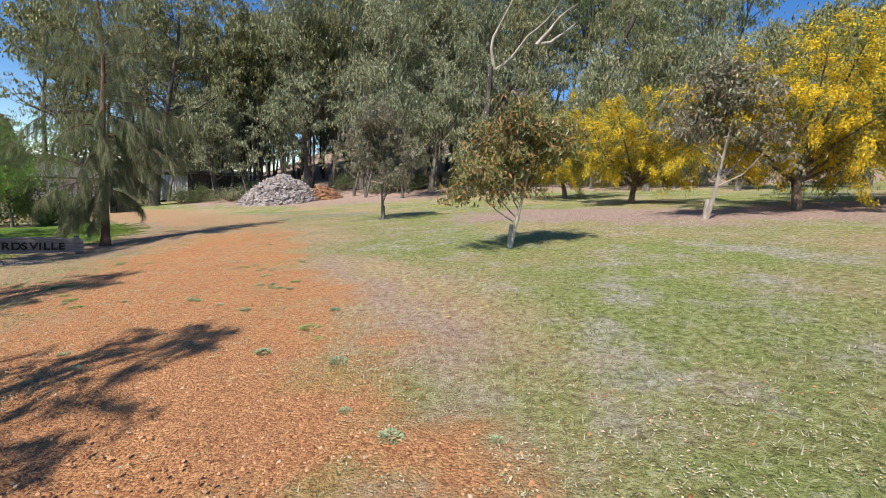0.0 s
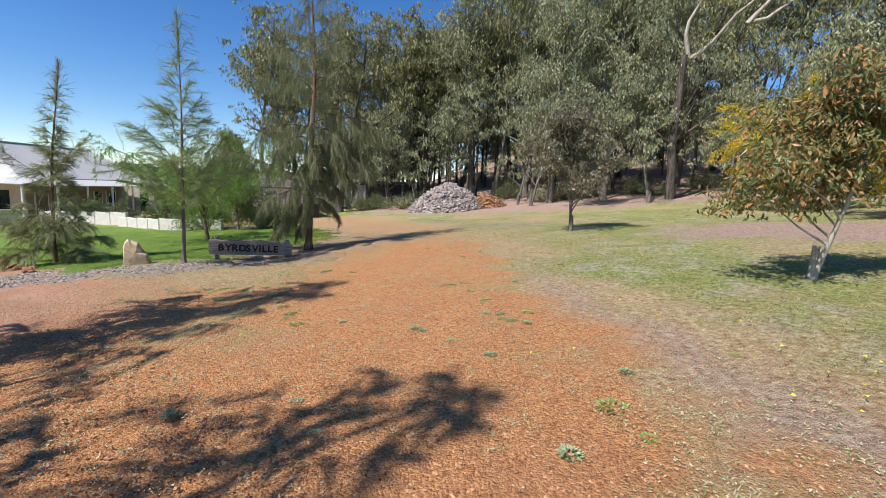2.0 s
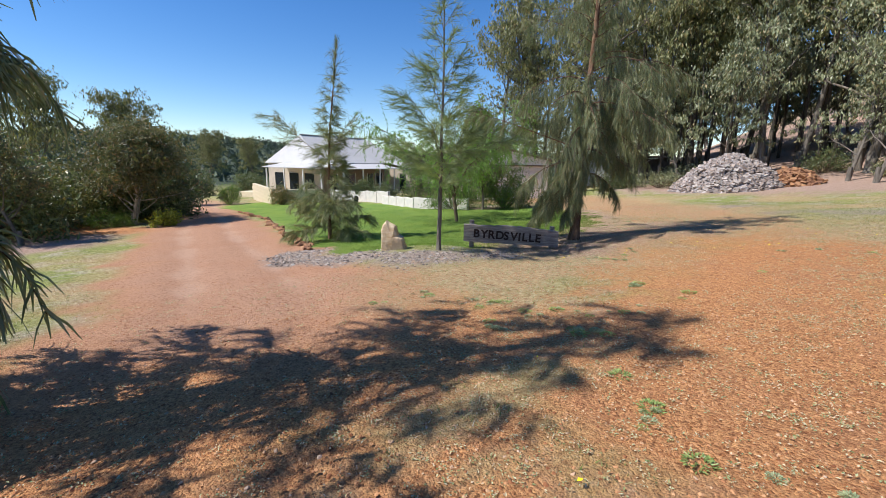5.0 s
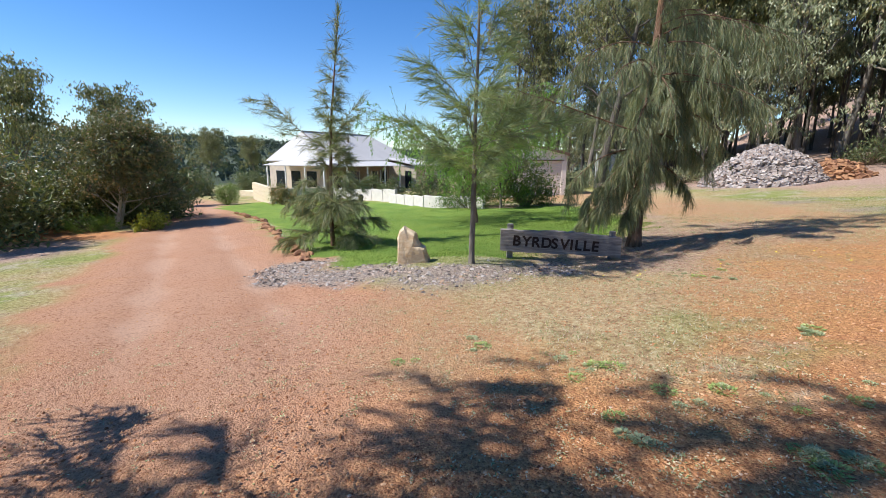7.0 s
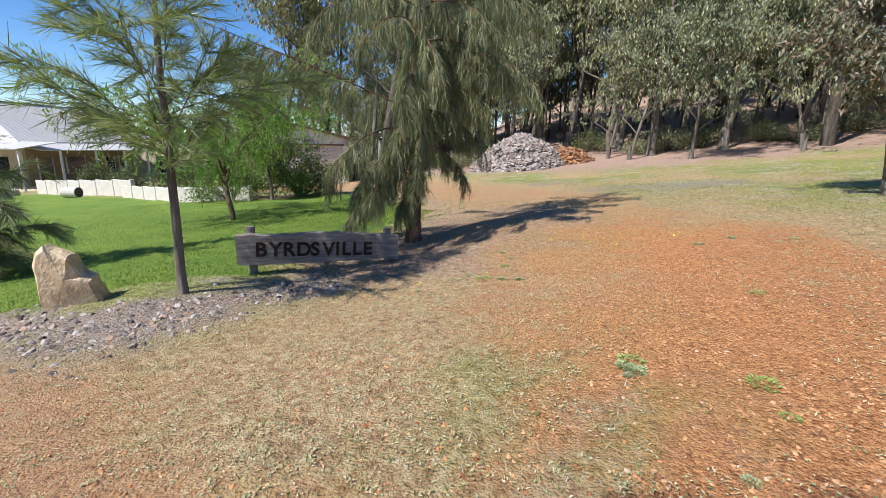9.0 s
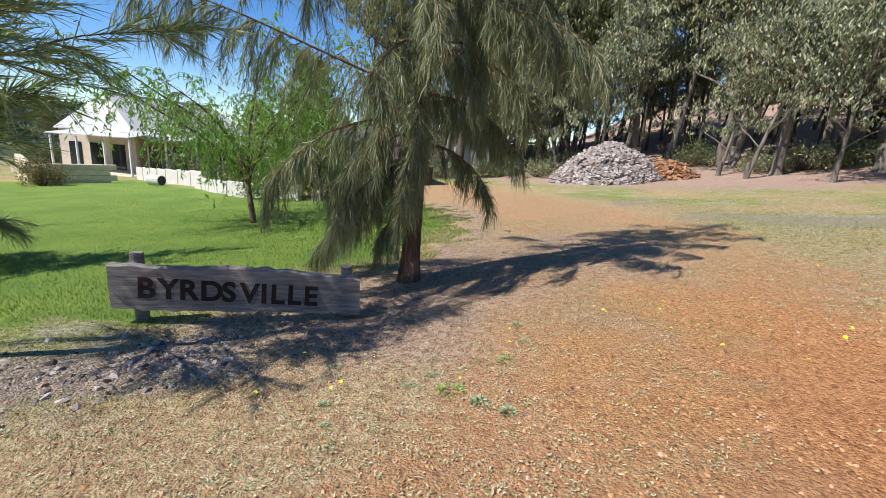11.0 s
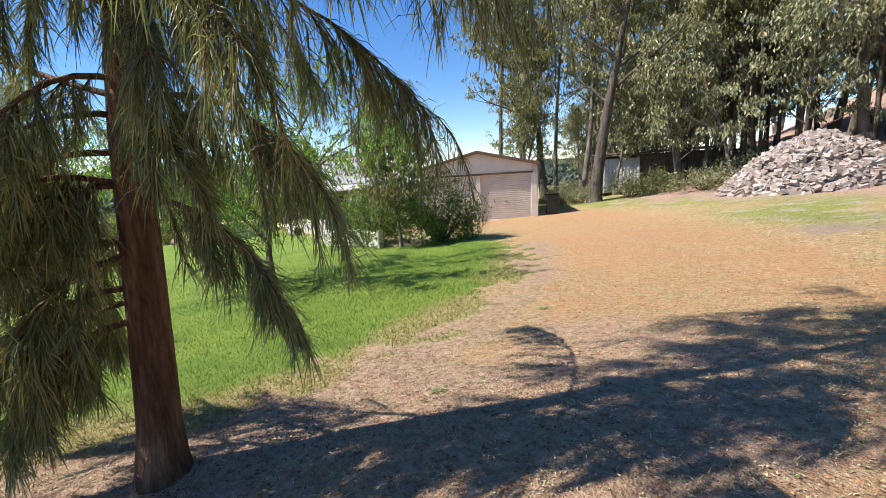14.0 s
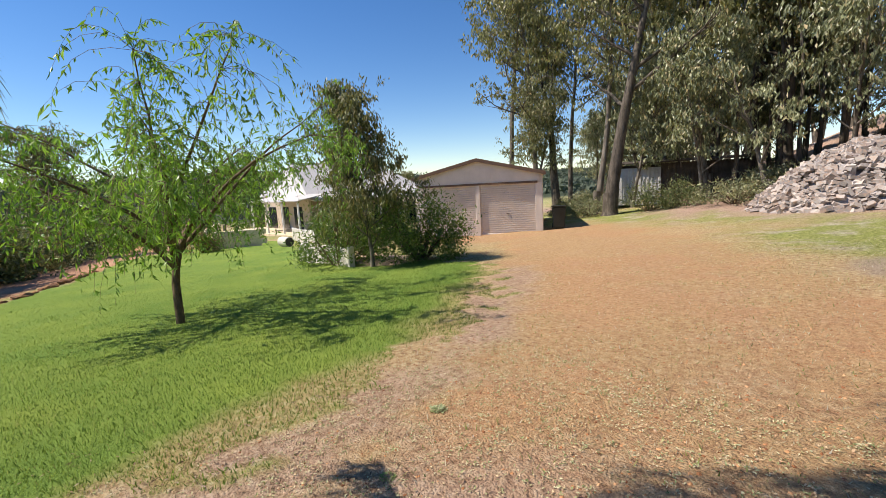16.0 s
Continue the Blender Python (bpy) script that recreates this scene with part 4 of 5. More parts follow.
    ink = plain_material("burnt routed letter", (0.035, 0.02, 0.016), 0.9, 0.0, 20, 0.3, 0.2)
    x = -L / 2 + 0.2
    for ch, w in zip("BYRDSVILLE", (0.162, 0.151, 0.16, 0.171, 0.147, 0.157, 0.081, 0.138, 0.138, 0.13)):
        cu = bpy.data.curves.new("letter", "FONT")
        cu.body, cu.size, cu.extrude, cu.offset = ch, 0.24, 0.004, 0.007
        tmp = new("letter", cu)
        bpy.context.view_layer.update()
        me = bpy.data.meshes.new_from_object(tmp.evaluated_get(bpy.context.evaluated_depsgraph_get()))
        bpy.data.objects.remove(tmp)
        me.materials.append(ink)
        ob = new("letter", me)
        ob.parent = board
        ob.matrix_basis = pose(x, -0.0365, 0.096 + SEAT - 0.06 * x, 90, 3.4, 0)
        x += w
    for px, hgt in ((-L / 2 + 0.17, 0.43 + SEAT), (L / 2 - 0.12, 0.45 + SEAT)):
        bm = bmesh.new()
        drum(bm, 0.056, 0.052, hgt + 0.3 - 0.04 * px, pose(px, 0.092, -0.3 - 0.03 * px), 14)
        bmesh.ops.bevel(bm, geom=[e for e in bm.edges if e.calc_face_angle(0) > 1], offset=0.006, segments=1, affect="EDGES")
        part("post", bm, wood, s)


build_sign()


def stone_mesh(rng, size, rough=0.25, sub=2):
    bm = bmesh.new()
    bmesh.ops.create_icosphere(bm, subdivisions=sub, radius=0.5)
    for v in bm.verts:
        d = v.co.normalized()
        k = 1 + rough * (noise.noise(d * 1.7 + Vector((rng.random() * 0.0, size[0] * 9, size[2] * 7))) + 0.5 * noise.noise(d * 4.1))
        v.co = Vector((d.x * size[0], d.y * size[1], d.z * size[2])) * 0.5 * k
    return bm


def build_rock():
    n = Nodes("ochre sandstone", 0.9, spec=0.15)
    f, g = n.noise(3.0, 6.0, 0.65, stretch=(1, 1, 2.5)), n.noise(22, 4.0)
    c = n.mix(n.ramp(f, (0.3, 0.0), (0.65, 1.0)), (0.52, 0.32, 0.16), (0.76, 0.63, 0.44))
    c = n.mix(n.ramp(n.noise(1.6, 3.0), (0.52, 0.0), (0.58, 0.7)), c, (0.36, 0.27, 0.20))
    mat = n.done(c, n.math("ADD", f, g), 0.6, 0.03)
    r = thing("standing_rock", on(-11.2, 8.16, 40) @ Matrix.Diagonal((0.57, 0.62, 0.78, 1)), "upright ochre and cream slab of sandstone at the lawn edge", "rock")
    # outline seen from the drive, in metres: a steep left edge and a stepped slope down on the other side
    ring = [(-0.44, -0.1), (0.43, -0.1), (0.47, 0.10), (0.40, 0.22), (0.36, 0.34), (0.22, 0.40), (0.12, 0.52), (0.08, 0.64), (-0.12, 0.72), (-0.22, 0.78), (-0.34, 0.70), (-0.42, 0.54), (-0.43, 0.3)]
    bm = bmesh.new()
    layers = []
    for y, k in ((-0.2, 0.86), (-0.14, 0.97), (0.0, 1.0), (0.14, 0.96), (0.22, 0.82)):
        layers.append([bm.verts.new((x * k + 0.02 * noise.noise(Vector((x * 5, y * 9, z * 5))), y + 0.05 * noise.noise(Vector((x * 3, z * 3, y))) - 0.12 * z, z * (0.5 + 0.5 * k) if z > 0 else z)) for x, z in ring])
    for a, b in zip(layers, layers[1:]):
        for i in range(len(ring)):
            j = (i + 1) % len(ring)
            bm.faces.new((a[i], a[j], b[j], b[i]))
    for f_ in (layers[0][::-1], layers[-1]):
        c0 = bm.verts.new(sum((v.co for v in f_), Vector()) / len(f_) + Vector((0, -0.03 if f_ is not layers[-1] else 0.03, 0)))
        for i in range(len(f_)):
            bm.faces.new((f_[i], f_[(i + 1) % len(f_)], c0))
    bmesh.ops.recalc_face_normals(bm, faces=bm.faces)
    bmesh.ops.subdivide_edges(bm, edges=bm.edges[:], cuts=1, use_grid_fill=True)
    for v in bm.verts:
        v.co += Vector((noise.noise(v.co * 6), noise.noise(v.co * 6 + Vector((9, 0, 0))), noise.noise(v.co * 6 + Vector((0, 9, 0))))) * 0.022
    part("slab", bm, mat, r)


build_rock()


def build_old_shed():
    s = thing("old_shed", on(-21.6, 37.9, 31), "old low shed with pale wall and brown wall coloured as shaded", "shed")
    pale = plain_material("weathered pale sheet", (0.5, 0.5, 0.5), 0.7, 0.0, 1.5, 0.3, 0.1)
    # brown boards darkened to carry the shadow on the wall; roof and back share it
    dark = plain_material("brown boards darkened for shade", (0.10, 0.08, 0.065), 0.9, 0.0, 3.0, 0.3, 0.2)
    part("pale_wall", ribbed(bmesh.new(), 2.6, 2.1, 0.2, 0.03, pose(-3.2, 0, -0.15)), pale, s)
    part("dark_wall", ribbed(bmesh.new(), 4.2, 2.3, 0.18, 0.02, pose(-0.6, 0.15, -0.15)), dark, s)
    part("end_wall", ribbed(bmesh.new(), 3.0, 2.2, 0.2, 0.03, pose(-3.2, 3.0, -0.15, 0, 0, -90)), pale, s)
    part("roof", one_box((7.2, 3.6, 0.06), pose(0.2, 1.5, 2.3, 3, 0, 0), 0.01), dark, s)
    part("back_wall", one_box((6.8, 0.06, 2.3), pose(0.2, 3.0, 1.0)), dark, s)


build_old_shed()


def build_barrel():
    b = thing("half_barrel", on(-32.3, 19.2, 20), "white half barrel lying on the lawn by the wall", "barrel")
    bm = bmesh.new()
    drum(bm, 0.28, 0.28, 0.75, pose(-0.37, 0, 0.26, 0, 90, 0), 18)
    part("shell", bm, WHITE_PANEL, b)
    bm = bmesh.new()
    drum(bm, 0.25, 0.25, 0.02, pose(0.385, 0, 0.26, 0, 90, 0), 18)
    part("dark_end", bm, BLACK_RUBBER, b)


build_barrel()

# ---- stone heap ----
def heap_material(name, a, b, c3):
    n = Nodes(name, 0.9, spec=0.2)
    c = n.mix(n.ramp(n.random(), (0.0, 0.0), (1.0, 1.0)), a, b)
    f = n.noise(9.0, 5.0, 0.7)
    c = n.mix(n.ramp(f, (0.42, 0.0), (0.66, 0.8)), c, c3)
    return n.done(c, f, 0.5, 0.03)


def build_heap(label, cx, cy, rx, ry, h, count, mat, seed, sizes, more=0, rubble=None):
    rng = np.random.default_rng(seed)
    root = thing("stone_heap", on(cx, cy), label, "heap of stones")
    core = bmesh.new()
    bmesh.ops.create_icosphere(core, subdivisions=4, radius=1.0)
    for v in core.verts:
        k = 1 + 0.12 * noise.noise(v.co * 2.3)
        q = math.hypot(v.co.x, v.co.y)
        wx, wy = v.co.x * rx * k, v.co.y * ry * k
        drop = gz(cx + wx, cy + wy) - gz(cx, cy)
        v.co = Vector((wx, wy, (max(0.0, 1 - q ** 1.65) * h * k if v.co.z > 0 else -0.3) - 0.08 + drop))
    part("rubble_core", core, mat, root)
    meshes = []
    for i in range(8):
        bm = bmesh.new()
        w = rng.uniform(*sizes)
        box(bm, (w, w * rng.uniform(0.45, 0.8), w * rng.uniform(0.2, 0.42)), None, w * 0.05)
        for v in bm.verts:
            v.co += Vector(rng.normal(size=3) * w * 0.05)
        me = bpy.data.meshes.new("stone")
        bm.to_mesh(me)
        bm.free()
        me.materials.append(mat)
        meshes.append(me)
    for i in range(count):
        az = rng.uniform(0, 6.28)
        if i % 4:
            az = rng.uniform(3.0, 6.6)
        q = rng.uniform(0, 1) ** 0.55
        x, y = rx * q * math.cos(az), ry * q * math.sin(az)
        lump = 0.12 * noise.noise(Vector((x * 1.2, y * 1.2, seed)))
        z = max(0.0, 1 - q ** 1.65) * h * (1 + lump) + gz(cx + x, cy + y) - gz(cx, cy)
        ob = new("stone", meshes[i % 8])
        ob.parent = root
        ob.matrix_basis = pose(x, y, z + 0.03, rng.normal() * 28, rng.normal() * 28, rng.uniform(0, 360))
    rest = bmesh.new()
    for i in range(more):
        az, q = rng.uniform(0, 6.28), rng.uniform(0, 1) ** 0.55
        x, y = rx * q * math.cos(az), ry * q * math.sin(az)
        z = max(0.0, 1 - q ** 1.65) * h * (1 + 0.12 * noise.noise(Vector((x * 1.2, y * 1.2, seed)))) + gz(cx + x, cy + y) - gz(cx, cy)
        wd = rng.uniform(*sizes)
        box(rest, (wd, wd * rng.uniform(0.45, 0.8), wd * rng.uniform(0.2, 0.4)), pose(x, y, z + 0.02, rng.normal() * 28, rng.normal() * 28, rng.uniform(0, 360)))
    if more:
        tagged(part("rubble", rest, rubble, root), kind="stuff")


n = Nodes("pale rubble", 0.9, spec=0.2)
f = n.noise(9.0, 5.0, 0.7)
PALE_RUBBLE = n.done(n.mix(n.ramp(f, (0.42, 0.0), (0.66, 0.8)), n.ramp(n.island(), (0.0, (0.12, 0.11, 0.105)), (0.5, (0.30, 0.275, 0.26)), (1.0, (0.50, 0.46, 0.43))), (0.40, 0.27, 0.20)), f, 0.5, 0.03)
PALE_STONE = heap_material("pale quarried stone", (0.17, 0.155, 0.155), (0.50, 0.46, 0.44), (0.27, 0.20, 0.17))
RUST_STONE = heap_material("rust red stone", (0.20, 0.10, 0.06), (0.46, 0.25, 0.12), (0.22, 0.11, 0.07))
build_heap("tall heap of pale grey broken building stone", -12.75, 33.8, 3.0, 2.6, 1.9, 300, PALE_STONE, 3, (0.2, 0.42), 1300, PALE_RUBBLE)
build_heap("low heap of rust-red stone beside the grey heap", -9.85, 34.7, 1.6, 1.3, 0.85, 170, RUST_STONE, 5, (0.18, 0.4))

# ---- trees ----
# the she-oak beside the sign, two young ones, and two behind the drive whose shade falls on it
FULL = ((0, 0.55), (0.1, 0.75), (0.28, 1.0), (0.5, 0.8), (0.75, 0.5), (1, 0.12))
oak = she_oak(11, 8.8, 2.2, 0.07, 86, 78, 0.175, 0.0046, NEEDLE, RED_BARK, 0.118, "tall drooping grey-green she-oak with red-brown trunk", profile=FULL, sag=1.0, up=0.4, lean=(0.0, 0.035), bare=-0.3, plumes=15,
              hang=1.3, brush=0.5, thinning=1.32, extra=((0.14, -2.2, 1.1, 0.25, 1.5), (0.17, -2.7, 1.35, 0.2, 1.4), (0.2, -1.9, 1.2, 0.25, 1.5), (0.25, 3.72, 3.0, 0.25, 0.25), (0.44, 0.45, 2.3, 0.5, 1.1), (0.31, 1.1, 1.7, 0.4, 1.5),
                                                        (0.22, -2.0, 1.7, 0.2, 1.3), (0.3, -1.25, 1.5, 0.3, 1.6), (0.24, -1.35, 1.0, 0.3, 1.6), (0.17, -1.7, 1.2, 0.25, 1.5), (0.36, -1.0, 1.4, 0.4, 1.4), (0.13, -2.5, 1.3, 0.2, 1.5),
                                                        (0.25, 0.85, 1.3, 0.3, 1.6), (0.19, 0.75, 1.0, 0.3, 1.6), (0.34, 0.2, 2.0, 0.4, 1.4), (0.16, -1.15, 0.9, 0.3, 1.7), (0.12, -1.4, 0.8, 0.3, 1.6), (0.2, -1.1, 1.0, 0.35, 1.7), (0.36, 0.0, 1.5, 0.35, 1.5), (0.4, 0.6, 1.9, 0.4, 1.4), (0.42, -0.4, 1.5, 0.4, 1.4),
                                                        (0.3, 0.45, 1.3, 0.3, 1.6), (0.46, 0.15, 1.8, 0.4, 1.4), (0.38, -1.5, 1.8, 0.4, 1.4), (0.42, -2.0, 2.0, 0.4, 1.3), (0.36, 2.2, 1.8, 0.35, 1.4),
                                                        (0.36, 0.9, 2.2, 0.35, 1.1), (0.42, 1.3, 2.2, 0.4, 1.1), (0.33, 0.65, 2.0, 0.35, 1.2), (0.48, 1.0, 2.2, 0.4, 1.1))
              + tuple((u, -1.0, 0.9, 0.3, 1.6) for u in (0.2, 0.26, 0.32, 0.38, 0.44)) + tuple((u, 0.15, 0.8, 0.3, 1.6) for u in (0.25, 0.3, 0.36, 0.42)))
oak.matrix_world = on(-9.45, 12.02, 0)
shade = she_oak(15, 8.8, 1.95, 0.1, 72, 22, 0.24, 0.015, NEEDLE, RED_BARK, 0.11, "tall she-oak with drooping needles beside the drive", profile=((0, 0.5), (0.25, 1.0), (0.6, 0.75), (0.8, 0.42), (1, 0.1)), sag=1.2, up=0.6, hang=0.7, brush=0.45, thinning=0.6, extra=((0.2, -1.47, 1.75, 0.3, 1.2), (0.13, -1.3, 1.6, 0.3, 1.1), (0.27, -1.6, 1.85, 0.3, 1.2), (0.34, -1.2, 1.8, 0.4, 1.2)))
shade.matrix_world = on(-8.95, 1.35, 130) @ Matrix.Scale(1.12, 4)
bpy.context.view_layer.update()
thin = she_oak(16, 9.0, 2.1, 0.16, 58, 22, 0.24, 0.016, NEEDLE, RED_BARK, 0.09, "sparse she-oak with drooping needles standing over the drive", profile=((0, 0.5), (0.25, 1.0), (0.6, 0.75), (0.8, 0.42), (1, 0.1)), sag=1.2, up=0.6, plumes=8, hang=0.5, brush=0.45, thinning=0.6)
thin.matrix_world = on(-6.1, -1.15, 250)
young = she_oak(12, 5.7, 1.25, 0.17, 40, 50, 0.19, 0.006, YOUNG_NEEDLE, GREY_BARK, 0.05, "slender young she-oak with wispy upright needles at the lawn edge", profile=((0, 0.8), (0.2, 1.0), (0.42, 0.62), (0.62, 0.36), (1, 0.2)), sag=0.05, up=0.95, brush=0.36, plumes=11,
                extra=((0.28, 3.3, 1.35, 0.7, 0.1), (0.33, 0.4, 1.3, 0.75, 0.1)))
young.matrix_world = on(-10.4, 8.68, 40)
young2 = she_oak(13, 5.4, 1.3, 0.05, 50, 54, 0.22, 0.0068, NEEDLE, RED_BARK, 0.06, "young she-oak with bushy skirt and long bare tip", profile=((0, 0.8), (0.14, 1.0), (0.28, 0.66), (0.4, 0.34), (0.6, 0.2), (1, 0.08)), sag=0.35, up=0.85, plumes=13, brush=0.4,
                 extra=((0.44, 3.6, 1.9, 0.75, 0.1), (0.5, 0.3, 1.1, 1.0, 0.1)) + tuple((0.05 + 0.016 * i, i * 2.4, 1.15 - 0.03 * i + 0.1 * (i % 3), 0.75 + 0.05 * i, 0.9) for i in range(14)))
young2.matrix_world = on(-15.4, 8.87, 10)
w = willow(14, 5.0, 2.2, 830, "small weeping willow with fresh light green leaves on the lawn")
w.matrix_world = on(-15.65, 14.1, 0)

# small trees on the grass
t = gum_tree(21, 2.35, 1.4, 0.24, 14, 8, 110, 0.2, (0.10, 0.036), ORANGE_LEAF, PALE_BARK, 0.045, 0.1, 0.5, "small round tree with bronze-tipped leaves on the paddock", "small_tree", low=0.7)
t.matrix_world = on(1.25, 8.1, 0)
t = gum_tree(22, 3.8, 1.75, 0.16, 15, 8, 72, 0.25, (0.13, 0.05), MAUVE_LEAF, GREY_BARK, 0.06, 0.04, 0.5, "small grey-mauve leaved gum on the paddock", "small_tree", low=0.65)
t.matrix_world = on(-2.2, 15.6, 0)
t = gum_tree(23, 3.5, 1.8, 0.26, 13, 8, 60, 0.27, (0.12, 0.045), MAUVE_LEAF, PALE_BARK, 0.065, 0.2, 0.5, "small purple-grey tree with a crooked white trunk", "small_tree", low=0.8)
t.matrix_world = on(6.5, 10.9, 60)
for x, y, s, seed, rz in ((7.0, 16.6, 3.3, 31, 0), (9.3, 11.6, 3.8, 32, 80)):
    t = wattle(seed, s * 1.0, s * 0.92, "wattle tree covered in bright yellow blossom")
    t.matrix_world = on(x, y, rz)
bpy.context.view_layer.update()
copy_thing(t, on(13.2, 12.4, 200) @ Matrix.Scale(1.3, 4))
copy_thing(t, on(6.4, 23.4, 140) @ Matrix.Scale(1.1, 4))

# by the garage
t = gum_tree(24, 5.2, 1.4, 0.12, 20, 7, 80, 0.27, (0.13, 0.042), GUM_LEAF, GREY_BARK, 0.06, 0.04, 0.6, "slim leafy young gum beside the garage", "young_gum_tree", low=0.4)
t.matrix_world = on(-18.75, 18.75, 0)
s = shrub(25, 2.1, 1.25, 9000, (0.11, 0.042), GREEN_LEAF, "dense green bush in front of the garage", lumps=40)
s.matrix_world = on(-18.6, 20.2, 0)
s = shrub(26, 1.9, 1.2, 7000, (0.12, 0.042), GREEN_LEAF, "fresh green bush beside the garden wall", lumps=34)
s.matrix_world = on(-20.3, 18.3, 0)

# the wood
kinds = [
    gum_tree(41, 19.0, 5.4, 0.30, 14, 8, 40, 0.6, (0.27, 0.105), GUM_LEAF, DARK_BARK, 0.4, 0.02, 0.6, "tall dark-trunked gum tree in the wood", flat=0.55, rise=0.55),
    gum_tree(42, 17.5, 4.0, 0.40, 12, 8, 36, 0.58, (0.27, 0.105), GUM_LEAF, GREY_BARK, 0.19, 0.06, 0.6, "tall slim grey gum tree in the wood", flat=0.55, rise=0.6),
    gum_tree(43, 20.0, 4.8, 0.42, 12, 8, 36, 0.62, (0.28, 0.11), DARK_LEAF, DARK_BARK, 0.23, 0.05, 0.6, "tall dark gum tree in the wood", flat=0.55, rise=0.6),
    gum_tree(44, 16.0, 4.2, 0.17, 20, 8, 54, 0.52, (0.22, 0.085), GREY_LEAF, GREY_BARK, 0.22, 0.06, 0.6, "broad grey-green gum tree leafy to the ground", flat=0.6),
    gum_tree(45, 15.0, 2.4, 0.5, 8, 6, 40, 0.52, (0.26, 0.10), GUM_LEAF, DARK_BARK, 0.11, 0.07, 0.6, "thin dark gum pole in the wood"),
    gum_tree(46, 8.0, 2.7, 0.18, 14, 7, 40, 0.42, (0.2, 0.08), GREY_LEAF, GREY_BARK, 0.1, 0.1, 0.6, "young grey gum at the edge of the wood"),
    gum_tree(47, 9.5, 3.2, 0.3, 12, 8, 80, 0.52, (0.21, 0.085), GUM_LEAF, GREY_BARK, 0.16, 0.1, 0.6, "spreading gum tree beyond the shrubs"),
]
placed = {0: [(-22.4, 33.6), (-28.9, 36.5), (-17.5, 41), (4.0, 40), (12, 37), (-21, 45)],
          1: [(-24.4, 35.0), (-30.5, 36.0), (-31.8, 35.2), (-29.5, 38.5), (-33.6, 39.5), (-20, 38.5), (-13.5, 41.5), (-10.5, 40), (-2, 42), (8, 42), (-31, 45), (-16, 43), (-7, 44)],
          2: [(-15.0, 45), (-26, 50), (-10, 46), (0, 47), (17, 42), (-29, 50), (5, 46), (-5, 49), (12, 48), (8, 47.5), (4, 51), (9.5, 52), (15, 46), (1.5, 53), (17, 49), (21, 45), (24, 41)],
          3: [(-5.0, 35.4), (-6.9, 38.4), (-12.2, 39.2), (-1.2, 36.0), (3.0, 34.5), (-7.6, 39.5), (8.2, 37.5), (20, 35), (-3.0, 39.5)],
          4: [(-19.3, 40.9), (-18.2, 41.9), (-16.9, 43.0), (-18.5, 37.9), (-16.2, 38.9), (-14.8, 40.5), (-12.4, 41), (-9.0, 41.5), (-20.8, 40.5), (-11.5, 44.5), (-6, 43), (-25.5, 41), (-19.8, 47), (-13.8, 48.5),
              (-15.6, 42), (-18, 44.5), (-10, 43.4), (-22.9, 39.4), (-12.9, 46.2), (-8, 47), (-4, 45), (-17.3, 39.8), (-13.4, 43.6), (-21.6, 42.4), (-23.8, 44.2), (-11.0, 42.2), (-15.9, 46), (-7.2, 41.2), (-2.8, 43.5), (1.6, 41.5), (-19.2, 43.3), (-0.5, 39.2), (5.6, 42.2), (-5.2, 40.6), (-9.6, 45.2)],
          5: [(-3.2, 32.4), (-7.4, 35.4), (-6.2, 34.0), (1.6, 32.6), (6.0, 32.4), (10.5, 32), (15, 29), (-27.5, 44), (-31, 54), (-34.5, 56), (-27, 52), (-24.5, 54), (-34, 47), (-36.5, 51), (-32.5, 50), (-39, 55), (-29, 46), (-21.2, 38.6), (-19.4, 36.9), (-16.4, 36.4), (-23.2, 36.6), (-14.2, 38.2), (24, 27), (12.5, 30), (-19, 49), (-15.5, 51), (-12.5, 50), (-9.5, 51), (-6, 52), (-22.5, 49.5), (-2.5, 51), (7, 44.5), (9.6, 45.5), (4.4, 43.6), (11.8, 42.5), (14.5, 39.5), (6.8, 47.8), (2.2, 45.4), (0.4, 43), (14, 43.5), (17.2, 44), (19.4, 40), (21.5, 37), (22.5, 42), (16.5, 38.5), (25, 36), (18, 34.5)],
          6: [(-30.2, 35.0), (-41.6, 3.2), (-45.2, 8.6), (-95, 58), (-84, 41), (-78, 20), (-84, 30), (15.5, 23.5), (19.5, 20.5), (12.5, 27.5), (22.5, 17)]}
bpy.context.view_layer.update()
rng = random.Random(7)
for k, spots in placed.items():
    for i, (x, y) in enumerate(spots):
        m = on(x, y, rng.uniform(0, 360)) @ Matrix.Scale(rng.uniform(0.9, 1.12), 4)
        if i == 0:
            kinds[k].matrix_world = m
        else:
            copy_thing(kinds[k], m)
for i in range(66):
    x, y = (rng.uniform(-42, 30), rng.uniform(50, 80)) if i % 2 else (rng.uniform(-40, 6), rng.uniform(45, 58))
    if x < -30 and y < 56:
        continue
    copy_thing(kinds[rng.choice((0, 1, 2, 2)) if i % 2 else 5], on(x, y, rng.uniform(0, 360)) @ Matrix.Scale(rng.uniform(0.85, 1.1), 4))

# a dead pale gum with a long crooked limb
dead = thing("dead_gum_tree", on(3.0, 34.2), "old gum with a bleached bare crooked limb", "tree")
wood = Wood()
r_ = np.random.default_rng(8)
wood.tube(curve_pts((0, 0, -0.2), (0.05, 0, 1), 9.3, (0, 0, 0.2), r_, 9, 0.05), 0.3, 0.2, 9)
wood.link("trunk", DARK_BARK, dead)
